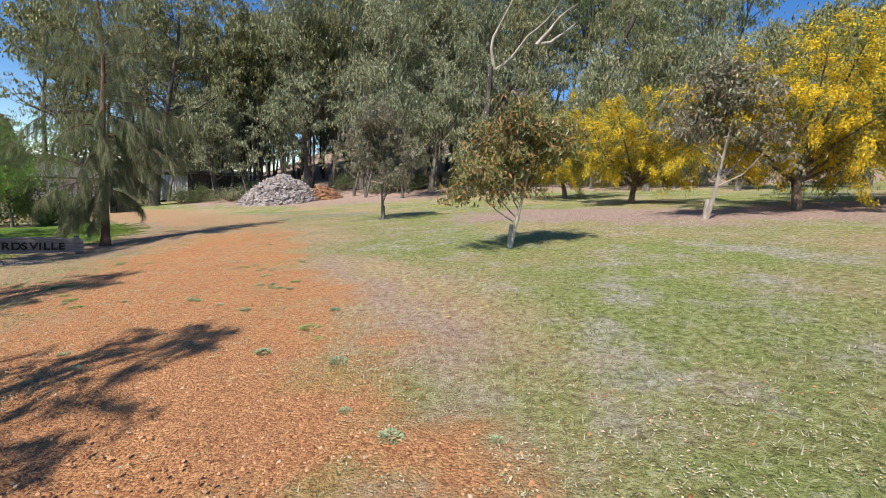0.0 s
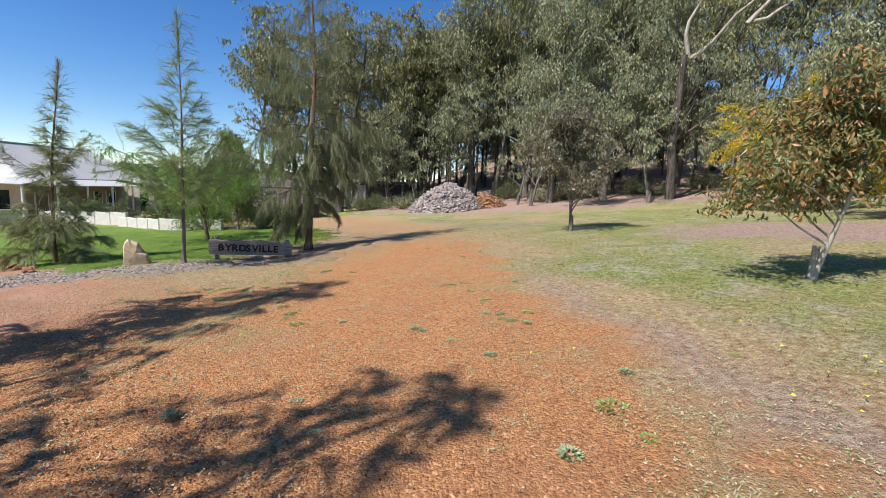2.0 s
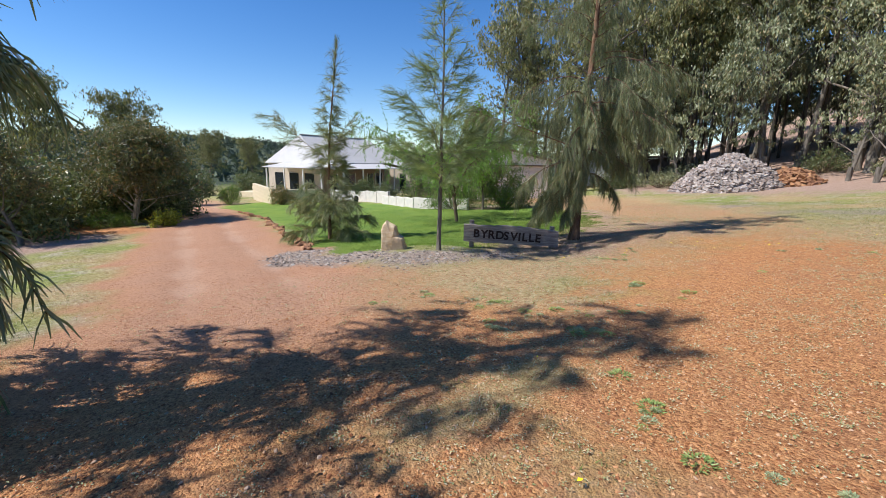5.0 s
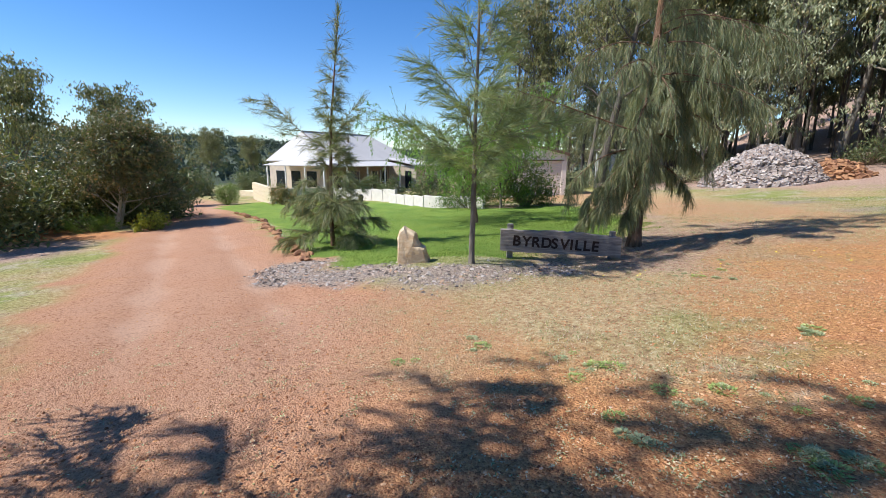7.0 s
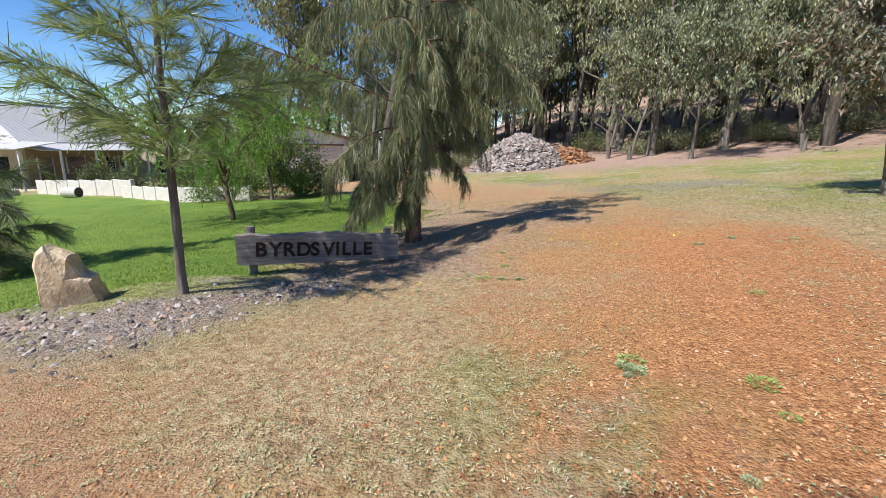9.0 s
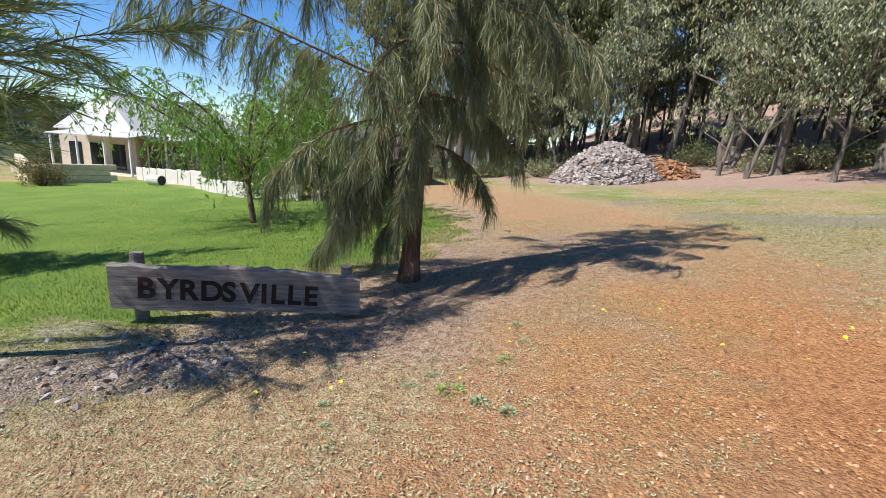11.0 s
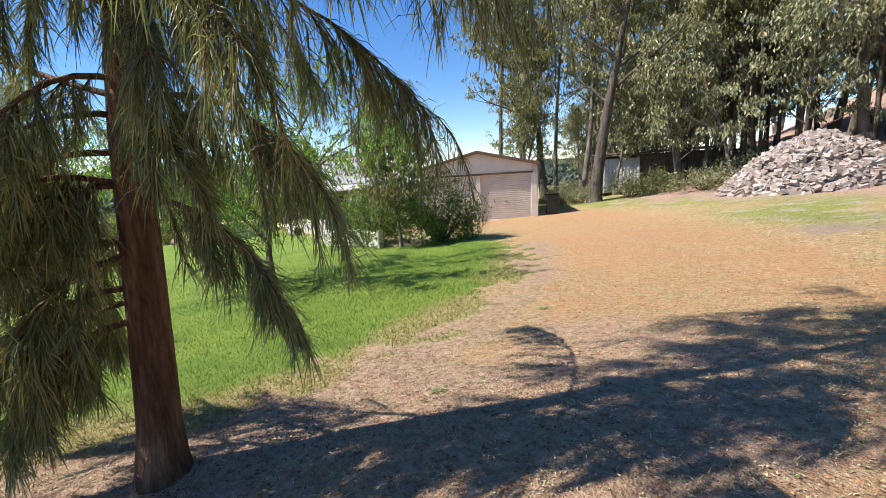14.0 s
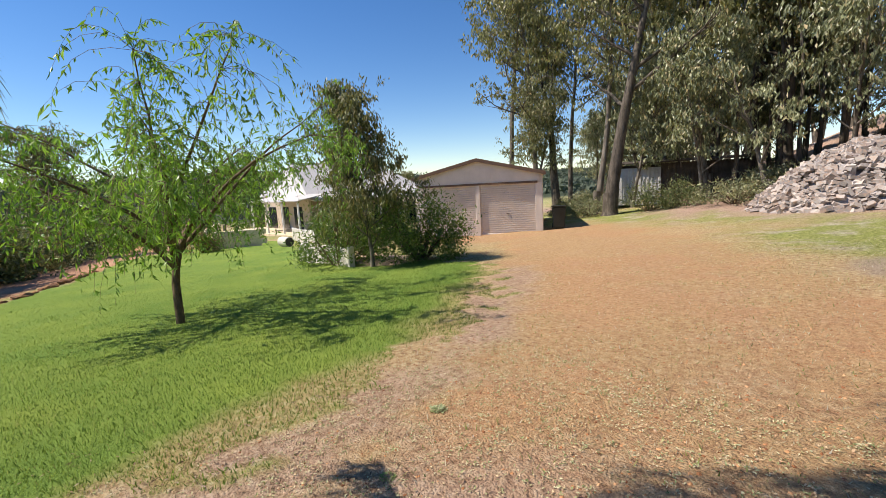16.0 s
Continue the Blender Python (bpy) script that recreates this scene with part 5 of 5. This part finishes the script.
for start, head, length, bend in (((0.3, 0, 9.0), (0.9, 0, 0.55), 6.5, (0.3, 0, 1.0)), ((0.2, 0, 9.0), (-0.15, 0, 1), 6.0, (0.4, 0, 0.2)), ((3.5, 0, 11.0), (0.7, 0, 0.1), 3.4, (0.2, 0, 0.8)), ((3.2, 0, 10.9), (0.5, 0, 0.9), 4.0, (0.3, 0, 0.2))):
    wood = Wood()
    wood.tube(curve_pts(start, head, length, bend, r_, 9, 0.13), 0.15, 0.02, 7)
    wood.link("limb", PALE_BARK, dead, "bleached bare limb")

# understorey along the edge of the wood
under = [shrub(51, 1.8, 1.5, 2600, (0.16, 0.06), DARK_LEAF, "dark scrub under the gum trees"), shrub(52, 1.3, 1.2, 2000, (0.15, 0.05), GREY_LEAF, "low grey scrub at the edge of the wood")]
first = [True, True]
bpy.context.view_layer.update()
for i, (x, y) in enumerate([(-19.6, 35.4), (-17.2, 35.2), (-20.9, 34.6), (-5.6, 36.5), (-2.0, 38.0), (2.5, 37.0), (7.5, 36.6), (-16.0, 37.2), (-9.0, 39), (-23.8, 33.6), (-26.0, 34.0),
                            (10, 34), (13, 33), (17, 31), (20, 29), (-28, 37), (-30, 41), (-4, 37), (1, 38), (6, 39), (-26.5, 37.5), (-33, 45), (-24, 41), (-26, 43), (-22, 43), (-20, 42.5), (-28, 44.5), (-17.5, 39.5), (-18.8, 44)]):
    k = i % 2
    m = on(x, y, i * 67) @ Matrix.Scale(rng.uniform(0.75, 1.25), 4)
    if first[k]:
        under[k].matrix_world, first[k] = m, False
    else:
        copy_thing(under[k], m)

# shrubs and trees across the drive from the lawn
t = gum_tree(61, 4.6, 2.7, 0.14, 15, 8, 130, 0.34, (0.15, 0.055), BRONZE_LEAF, PALE_BARK, 0.09, 0.1, 0.4, "spreading small tree with bronze-green leaves and forked pale stems", "small_tree", stems=2, low=0.9)
t.matrix_world = on(-28.6, 5.6, 0)
t = gum_tree(62, 3.6, 1.9, 0.2, 12, 7, 80, 0.28, (0.12, 0.045), BRONZE_LEAF, GREY_BARK, 0.07, 0.1, 0.4, "small dense tree with golden-brown leaves beside the drive", "small_tree", low=0.35)
t.matrix_world = on(-23.6, 2.0, 0)
big = [shrub(63, 3.0, 2.2, 6400, (0.23, 0.085), DARK_LEAF, "tall dark green shrub beyond the drive", lumps=44), shrub(64, 2.5, 2.0, 5600, (0.21, 0.08), GUM_LEAF, "grey-green shrub beyond the drive", lumps=40)]
first = [True, True]
bpy.context.view_layer.update()
for i, (x, y) in enumerate([(-30.8, 1.6), (-32.2, 4.4), (-31.8, 6.6), (-33.6, 6.9), (-25.6, 0.6), (-28.6, 1.0), (-33.5, 3.4), (-36.5, 6.6), (-40.0, 7.0), (-38, 3.5), (-44, 7.0), (-31.0, -2.0), (-36, -1.5), (-49, 7.0), (-55, 6), (-60, 10), (-66, 16), (-64, 8), (-70, 24), (-62, 1), (-72, 12), (-80, 6), (-76, -4), (-68, -9), (-56, -7), (-48, 0.5), (-90, 16), (-88, 2), (-98, 8), (-60, 30), (-66, 36)]):
    k = i % 2
    m = on(x, y, i * 73) @ Matrix.Scale(rng.uniform(0.85, 1.2), 4)
    if first[k]:
        big[k].matrix_world, first[k] = m, False
    else:
        copy_thing(big[k], m)
s = shrub(65, 0.75, 0.55, 1500, (0.12, 0.05), leaf_material("lime leaves", (0.16, 0.20, 0.03), (0.42, 0.42, 0.06)), "small lime-yellow bush at the edge of the drive", "small_bush")
s.matrix_world = on(-25.9, 6.5, 0)
s = shrub(66, 0.7, 0.7, 1200, (0.3, 0.025), GREEN_LEAF, "strappy green plant at the edge of the drive", "strappy_plant", category="plant")
s.matrix_world = on(-28.2, 4.7, 0)
s = shrub(67, 1.75, 0.75, 3500, (0.10, 0.045), GREEN_LEAF, "round green citrus bush beside the drive", "citrus_bush")
s.matrix_world = on(-40.8, 13.2, 0)
bpy.context.view_layer.update()
copy_thing(s, on(-46.5, 10.6, 50))
copy_thing(s, on(-50.5, 12.0, 150) @ Matrix.Scale(1.2, 4))
s = shrub(68, 1.7, 0.9, 3000, (0.12, 0.05), ORANGE_LEAF, "bronze-leaved bush beside the limestone wall", "bronze_bush")
s.matrix_world = on(-35.8, 15.4, 0)
s = shrub(69, 1.5, 0.9, 3000, (0.12, 0.05), DARK_LEAF, "dark bush in the garden bed before the house", "garden_bush")
s.matrix_world = on(-31.0, 21.2, 0)
bpy.context.view_layer.update()
copy_thing(s, on(-35.5, 22.4, 80) @ Matrix.Scale(1.2, 4))
copy_thing(s, on(-26.0, 20.6, 200) @ Matrix.Scale(1.3, 4))

# ---- far wooded hills ----
def build_far_wood():
    rng = np.random.default_rng(71)
    n = 4200
    x = -rng.uniform(110, 620, n)
    y = rng.uniform(-420, 520, n)
    size = rng.uniform(2.2, 4.6, n)
    c = np.stack([x, y, ground_z(x, y) + size * 0.8], 1)
    per = 18
    cc = np.repeat(c, per, 0) + rng.normal(size=(n * per, 3)) * np.repeat(size, per)[:, None] * np.array([0.45, 0.45, 0.38])
    v, f = leaf_mesh(rng, cc, rng.normal(size=cc.shape), 2.5, 1.7)
    mat = leaf_material("far gum crowns", (0.05, 0.075, 0.055), (0.12, 0.145, 0.10), None, 0, 0.1, 0.8)
    ob = sheet_part("far_wood", v, f, mat)
    tagged(ob, "wooded hillside of grey-green gums far beyond the house", "woodland", kind="stuff")


build_far_wood()


# ---- loose ground cover ----
def scatter(n, seed, x0, x1, y0, y1):
    rng = np.random.default_rng(seed)
    return rng, rng.uniform(x0, x1, n), rng.uniform(y0, y1, n)


def path_distance(x, y):
    return near_line(x, y, [(0.5, -0.5), (-3.5, 2.6), (-6.0, 4.4), (-6.5, 9.0), (-6.7, 12.0), (-8.2, 15.4), (-9.5, 16.5)])


def height_here(x, y):
    """Ground height with the same small unevenness as the sheet."""
    m = masks(x, y)
    rough = (value_noise(x, y, 0.35, 5) - 0.5) * 0.035 + (value_noise(x, y, 1.5, 6) - 0.5) * 0.06
    return ground_z(x, y) + rough * (1 - 0.55 * m[0]), m


def blades(rng, x, y, z, length, width, lean):
    """One thin upright triangle a place."""
    n = len(x)
    az = rng.uniform(0, 6.283, n)
    L = length * rng.uniform(0.5, 1.4, n)
    sx, sy = np.cos(az) * width / 2, np.sin(az) * width / 2
    la = rng.uniform(0, 6.283, n)
    le = rng.uniform(0.2, 1.0, n) * lean * L
    base = np.stack([x, y, z - 0.004], 1)
    side = np.stack([sx, sy, np.zeros(n)], 1)
    tip = base + np.stack([np.cos(la) * le, np.sin(la) * le, L], 1)
    v = np.stack([base - side, base + side, tip], 1).reshape(-1, 3)
    return v, np.arange(n * 3).reshape(-1, 3)


def blade_material(name, *stops, thin=0.45):
    n = Nodes(name, 0.75, spec=0.2)
    c = n.ramp(n.island(), *stops)
    out = n.t.nodes["Material Output"]
    tr = n.put("ShaderNodeBsdfTranslucent", Color=c)
    m = n.put("ShaderNodeMixShader", Fac=thin)
    n.done(c)
    n.t.links.new(n.b.outputs[0], m.inputs[1])
    n.t.links.new(tr.outputs[0], m.inputs[2])
    n.t.links.new(m.outputs[0], out.inputs["Surface"])
    return n.mat


FIELD_BLADE = blade_material("paddock grass", (0.0, (0.14, 0.17, 0.05)), (0.3, (0.24, 0.27, 0.08)), (0.55, (0.38, 0.37, 0.16)), (0.75, (0.54, 0.49, 0.33)), (1.0, (0.60, 0.54, 0.44)))
DRY_BLADE = blade_material("dry straw", (0.0, (0.30, 0.24, 0.15)), (0.4, (0.52, 0.44, 0.29)), (0.75, (0.60, 0.53, 0.38)), (1.0, (0.34, 0.34, 0.14)))
LAWN_BLADE = blade_material("lawn grass", (0.0, (0.08, 0.14, 0.025)), (0.5, (0.15, 0.24, 0.04)), (0.9, (0.26, 0.35, 0.07)), (1.0, (0.40, 0.38, 0.15)))


def build_grass():
    # paddock: thick near the path and thinner farther out
    rng, x, y = scatter(620000, 81, -14, 12, -2, 26)
    d = path_distance(x, y)
    z, m = height_here(x, y)
    grow = np.clip(1.15 - m[0] * 1.5 - m[3] * 0.85 - m[4], 0, 1) * (1 - m[1])
    tuft = value_noise(x, y, 0.22, 8)
    keep = rng.random(len(x)) < grow * np.exp(-np.maximum(d - 3.0, 0) / 4.0) * (0.25 + 1.1 * tuft)
    dry = rng.random(len(x)) < m[2] * 0.8
    for sel, mat, name, label, L in ((keep & ~dry, FIELD_BLADE, "paddock_grass", "short mixed green and straw paddock grass", 0.03), (keep & dry, DRY_BLADE, "dry_grass", "patches of short dry straw grass beside the drive", 0.014)):
        v, f = blades(rng, x[sel], y[sel], z[sel], L, 0.010, 1.1)
        ob = sheet_part(name, v, f, mat)
        tagged(ob, label, "grass", kind="stuff")
    rng, x, y = scatter(420000, 82, -24, -9.5, 7.3, 21)
    z, m = height_here(x, y)
    d = path_distance(x, y)
    keep = (m[1] > 0.5) & (rng.random(len(x)) < np.exp(-np.maximum(d - 3.5, 0) / 4.0))
    v, f = blades(rng, x[keep], y[keep], z[keep], 0.03, 0.008, 0.9)
    ob = sheet_part("lawn_grass", v, f, LAWN_BLADE)
    tagged(ob, "short mown green lawn blades", "grass", kind="stuff")


build_grass()


def pebble_mesh(rng, x, y, z, size):
    """One squat pebble a place, half sunk in the ground."""
    n = len(x)
    s = (size * rng.uniform(0.5, 1.6, n))[:, None]
    a = rng.uniform(0, 6.283, n)
    ux = np.stack([np.cos(a), np.sin(a), rng.normal(size=n) * 0.2], 1) * s * rng.uniform(0.7, 1.2, (n, 1))
    uy = np.stack([-np.sin(a), np.cos(a), rng.normal(size=n) * 0.2], 1) * s * rng.uniform(0.6, 1.0, (n, 1))
    uz = np.stack([rng.normal(size=n) * 0.25, rng.normal(size=n) * 0.25, np.ones(n)], 1) * s * rng.uniform(0.45, 0.8, (n, 1))
    c = np.stack([x, y, z], 1)
    ring = [c + ux * math.cos(k) + uy * math.sin(k) - uz * 0.15 for k in np.arange(6) * math.pi / 3]
    lid = [c + (ux * math.cos(k) + uy * math.sin(k)) * 0.62 + uz * 0.62 for k in (0.5, 2.6, 4.7)]
    v = np.stack(ring + lid, 1).reshape(-1, 3)
    o = np.arange(n)[:, None, None] * 9
    f = (o + np.array([(0, 1, 6), (1, 2, 7), (1, 7, 6), (2, 3, 7), (3, 4, 8), (3, 8, 7), (4, 5, 8), (5, 0, 6), (5, 6, 8), (6, 7, 8)])[None]).reshape(-1, 3)
    return v, f


def build_pebbles():
    n = Nodes("laterite pebble", 0.9, spec=0.15)
    laterite = n.done(n.ramp(n.island(), (0.0, (0.20, 0.075, 0.035)), (0.3, (0.38, 0.172, 0.08)), (0.65, (0.51, 0.265, 0.13)), (0.93, (0.56, 0.33, 0.18)), (1.0, (0.52, 0.37, 0.27))))
    rng, x, y = scatter(300000, 83, -17, 3, -1.5, 22)
    d = path_distance(x, y)
    z, m = height_here(x, y)
    keep = rng.random(len(x)) < np.clip(m[0] + 0.7 * m[2], 0, 1) * (1 - m[1]) * np.exp(-np.maximum(d - 1.2, 0) / 1.6) * (0.15 + 0.8 * value_noise(x, y, 0.5, 9)) * (1 - 0.7 * step(8.5, 11.5, y))
    v, f = pebble_mesh(rng, x[keep], y[keep], z[keep], 0.0095)
    tagged(sheet_part("gravel", v, f, laterite), "loose orange-brown laterite pebbles on the drive", "gravel", kind="stuff")
    n = Nodes("stone chip", 0.9, spec=0.15)
    grey = n.done(n.ramp(n.island(), (0.0, (0.07, 0.055, 0.05)), (0.45, (0.22, 0.185, 0.165)), (0.8, (0.46, 0.41, 0.37)), (1.0, (0.40, 0.26, 0.17))))
    rng, x, y = scatter(60000, 84, -14.5, -8.4, 6, 11)
    z, m = height_here(x, y)
    keep = (rng.random(len(x)) < m[4]) & (rng.random(len(x)) < 0.09)
    v, f = pebble_mesh(rng, x[keep], y[keep], z[keep], 0.026)
    tagged(sheet_part("stone_chips", v, f, grey), "strip of grey stone chips along the lawn edge", "gravel", kind="stuff")
    # fallen bits under the she-oak and the sign
    n = Nodes("fallen litter", 0.9, spec=0.1)
    brown = n.done(n.ramp(n.island(), (0.0, (0.09, 0.055, 0.035)), (0.5, (0.25, 0.16, 0.10)), (0.85, (0.36, 0.26, 0.19)), (1.0, (0.45, 0.36, 0.28))))
    rng, x, y = scatter(26000, 85, -11.2, -6, 8.5, 17)
    z, m = height_here(x, y)
    keep = rng.random(len(x)) < np.clip(m[3] + 0.25 * m[4] + 0.15, 0, 1) * np.exp(-np.maximum(np.hypot(x + 9, y - 12) - 1.6, 0) / 1.2)
    c = np.stack([x[keep], y[keep], z[keep] + 0.008], 1)
    g = rng.normal(size=c.shape) * np.array([1, 1, 0.1])
    v, f = leaf_mesh(rng, c, g, 0.036, 0.009, True)
    tagged(sheet_part("leaf_litter", v, f, brown), "fallen needles and bark under the she-oak", "litter", kind="stuff")


build_pebbles()


def build_flowers():
    petal = plain_material("yellow petals", (0.80, 0.66, 0.03), 0.7)
    rng, x, y = scatter(26000, 86, -9, 14, 0, 26)
    z, m = height_here(x, y)
    keep = rng.random(len(x)) < (1 - m[0]) * (1 - m[1]) * (1 - m[3]) * np.clip(value_noise(x, y, 2.4, 10) * 2.4 - 1.2, 0, 1) * 0.8 * step(-8, 2, x)
    keep |= (rng.random(len(x)) < 0.14) & (near_line(x, y, [(-9.4, 9.2), (-8.3, 10.6), (-6.2, 12.0)]) < 0.7)
    c = np.stack([x[keep], y[keep], z[keep] + 0.045], 1)
    g = rng.normal(size=c.shape) * np.array([1, 1, 0.25])
    v, f = leaf_mesh(rng, c, g, 0.03, 0.028, True)
    tagged(sheet_part("yellow_flowers", v, f, petal), "scattered small yellow daisies in the paddock grass", "flowers", kind="stuff")


build_flowers()


def build_mat_weeds():
    """Tiny clinging leaves, green to straw, in small tufts over the thin gravel."""
    n = Nodes("tiny weed leaves", 0.8, spec=0.2)
    mat = n.done(n.ramp(n.island(), (0.0, (0.16, 0.19, 0.07)), (0.3, (0.33, 0.35, 0.17)), (0.6, (0.52, 0.48, 0.31)), (0.85, (0.60, 0.44, 0.28)), (1.0, (0.42, 0.22, 0.12))))
    rng, x, y = scatter(34000, 87, -11, 7, 0, 17)
    m = masks(x, y)
    d = path_distance(x, y)
    keep = rng.random(len(x)) < np.clip(m[2] * 1.0 + 0.03 * m[0] + 0.03 * m[3] + 0.45 * (1 - m[0]) * step(-4.5, -2.5, x) - m[1], 0, 1) * np.exp(-np.maximum(d - 2.5, 0) / 2.0)
    x, y = x[keep], y[keep]
    per = 11
    r = np.repeat(rng.uniform(0.012, 0.05, len(x)), per)
    x = np.repeat(x, per) + rng.normal(size=len(r)) * r
    y = np.repeat(y, per) + rng.normal(size=len(r)) * r
    z, m = height_here(x, y)
    c = np.stack([x, y, z + rng.uniform(0.002, 0.013, len(x))], 1)
    g = rng.normal(size=c.shape) * np.array([1, 1, 0.25]) + np.array([0, 0, 0.25])
    v, f = leaf_mesh(rng, c, g, 0.018, 0.009, True)
    tagged(sheet_part("mat_weeds", v, f, mat), "low mat of tiny green and straw weeds on thin gravel", "weeds", kind="stuff")


build_mat_weeds()


def weed(seed, r, mat, label):
    rng = np.random.default_rng(seed)
    root = thing("weed", Matrix(), label, "weed", "weeds on the drive")
    n = 130
    az = rng.uniform(0, 6.283, n)
    q = np.sqrt(rng.uniform(0, 1, n)) * r
    c = np.stack([q * np.cos(az), q * np.sin(az), rng.uniform(0.0, 0.05, n) * (1.2 - q / r)], 1)
    d = np.stack([np.cos(az), np.sin(az), rng.uniform(0.05, 0.5, n)], 1) + rng.normal(size=(n, 3)) * 0.3
    d[:, 2] = np.abs(d[:, 2])
    v, f = leaf_mesh(rng, c, d, 0.055, 0.026, True)
    sheet_part("rosette", v, f, mat, root)
    return root


SAGE = leaf_material("sage weed leaves", (0.20, 0.24, 0.13), (0.42, 0.45, 0.27), thin=0.2)
FRESH = leaf_material("green weed leaves", (0.17, 0.24, 0.06), (0.37, 0.44, 0.15), thin=0.2)
weeds = [weed(91, 0.13, SAGE, "low sage-green weed on the gravel"), weed(92, 0.17, FRESH, "spreading green weed on the gravel"), weed(93, 0.09, SAGE, "small grey-green weed on the gravel")]
bpy.context.view_layer.update()
spots = [(-0.76, 3.18), (-1.23, 4.0), (-1.45, 3.44), (-0.23, 2.16), (-0.38, 3.3), (0.33, 2.09), (-0.54, 2.44), (-5.2, 5.84), (-2.97, 5.18), (-2.6, 4.98), (-4.87, 5.55), (-4.0, 3.25), (-3.25, 3.6), (-4.5, 5.2), (-4.0, 5.35),
         (-6.22, 8.26), (-5.63, 8.25), (-6.26, 8.18), (-5.84, 7.5), (-5.6, 7.96), (-8.26, 9.75), (-8.6, 10.15), (-7.7, 10.23), (-7.93, 10.36), (-7.62, 11.14), (-7.59, 10.76), (-7.49, 10.19), (-9.0, 13.6), (-9.4, 15.0), (-9.9, 15.6)]
rng = random.Random(17)
spots += [(x, y) for x, y in ((rng.uniform(-8.5, 0), rng.uniform(2.2, 12)) for i in range(24))]
for cx, cy in ((-3.27, 7.37), (-2.86, 7.02), (-2.6, 6.4), (-2.34, 5.9), (-2.14, 5.65), (-4.9, 5.5), (-7.2, 6.65), (-5.84, 6.5), (-3.4, 7.3), (-8.05, 6.5), (-7.35, 6.75), (-7.0, 6.8), (-6.55, 6.65), (-6.25, 6.9), (-6.05, 6.5), (-5.85, 7.25), (-5.8, 6.5), (-6.65, 6.1), (-6.2, 8.3)):
    spots += [(cx + rng.gauss(0, 0.11), cy + rng.gauss(0, 0.08)) for i in range(4)]
done = [False] * 3
for i, (x, y) in enumerate(spots):
    k = i % 3
    zz = float(height_here(np.array([x]), np.array([y]))[0][0])
    m = pose(x, y, zz, 0, 0, rng.uniform(0, 360)) @ Matrix.Scale(rng.uniform(0.35, 0.95) * (1.0 if i < 54 else 0.9), 4)
    if not done[k]:
        weeds[k].matrix_world, done[k] = m, True
    else:
        copy_thing(weeds[k], m)


# ---- stones along the lawn edge ----
def edge_stones():
    rng = np.random.default_rng(95)
    meshes = []
    for i in range(6):
        bm = stone_mesh(rng, (0.3 + 0.05 * i, 0.22 + 0.02 * i, 0.17 + 0.015 * i), 0.5, 2)
        me = bpy.data.meshes.new("edge_stone")
        bm.to_mesh(me)
        bm.free()
        me.materials.append(RUST_STONE)
        meshes.append(me)
    line = [(-13.6, 7.55), (-15, 7.85), (-20, 9.05), (-25, 10.35), (-31, 11.0)]
    k = 0
    for (ax, ay), (bx, by) in zip(line, line[1:]):
        n = int(math.hypot(bx - ax, by - ay) / 0.27)
        for i in range(n):
            u = (i + rng.uniform(0.2, 0.8)) / n
            x, y = ax + (bx - ax) * u + rng.normal() * 0.06, ay + (by - ay) * u + rng.normal() * 0.06
            ob = new("edge_stone", meshes[k % 6])
            s = rng.uniform(0.4, 0.8)
            ob.matrix_world = pose(x, y, gz(x, y) + 0.03, rng.normal() * 12, rng.normal() * 12, rng.uniform(0, 360)) @ Matrix.Scale(s, 4)
            tagged(ob, "rust-brown stone edging the lawn", "stone", "stones edging the lawn")
            k += 1


edge_stones()
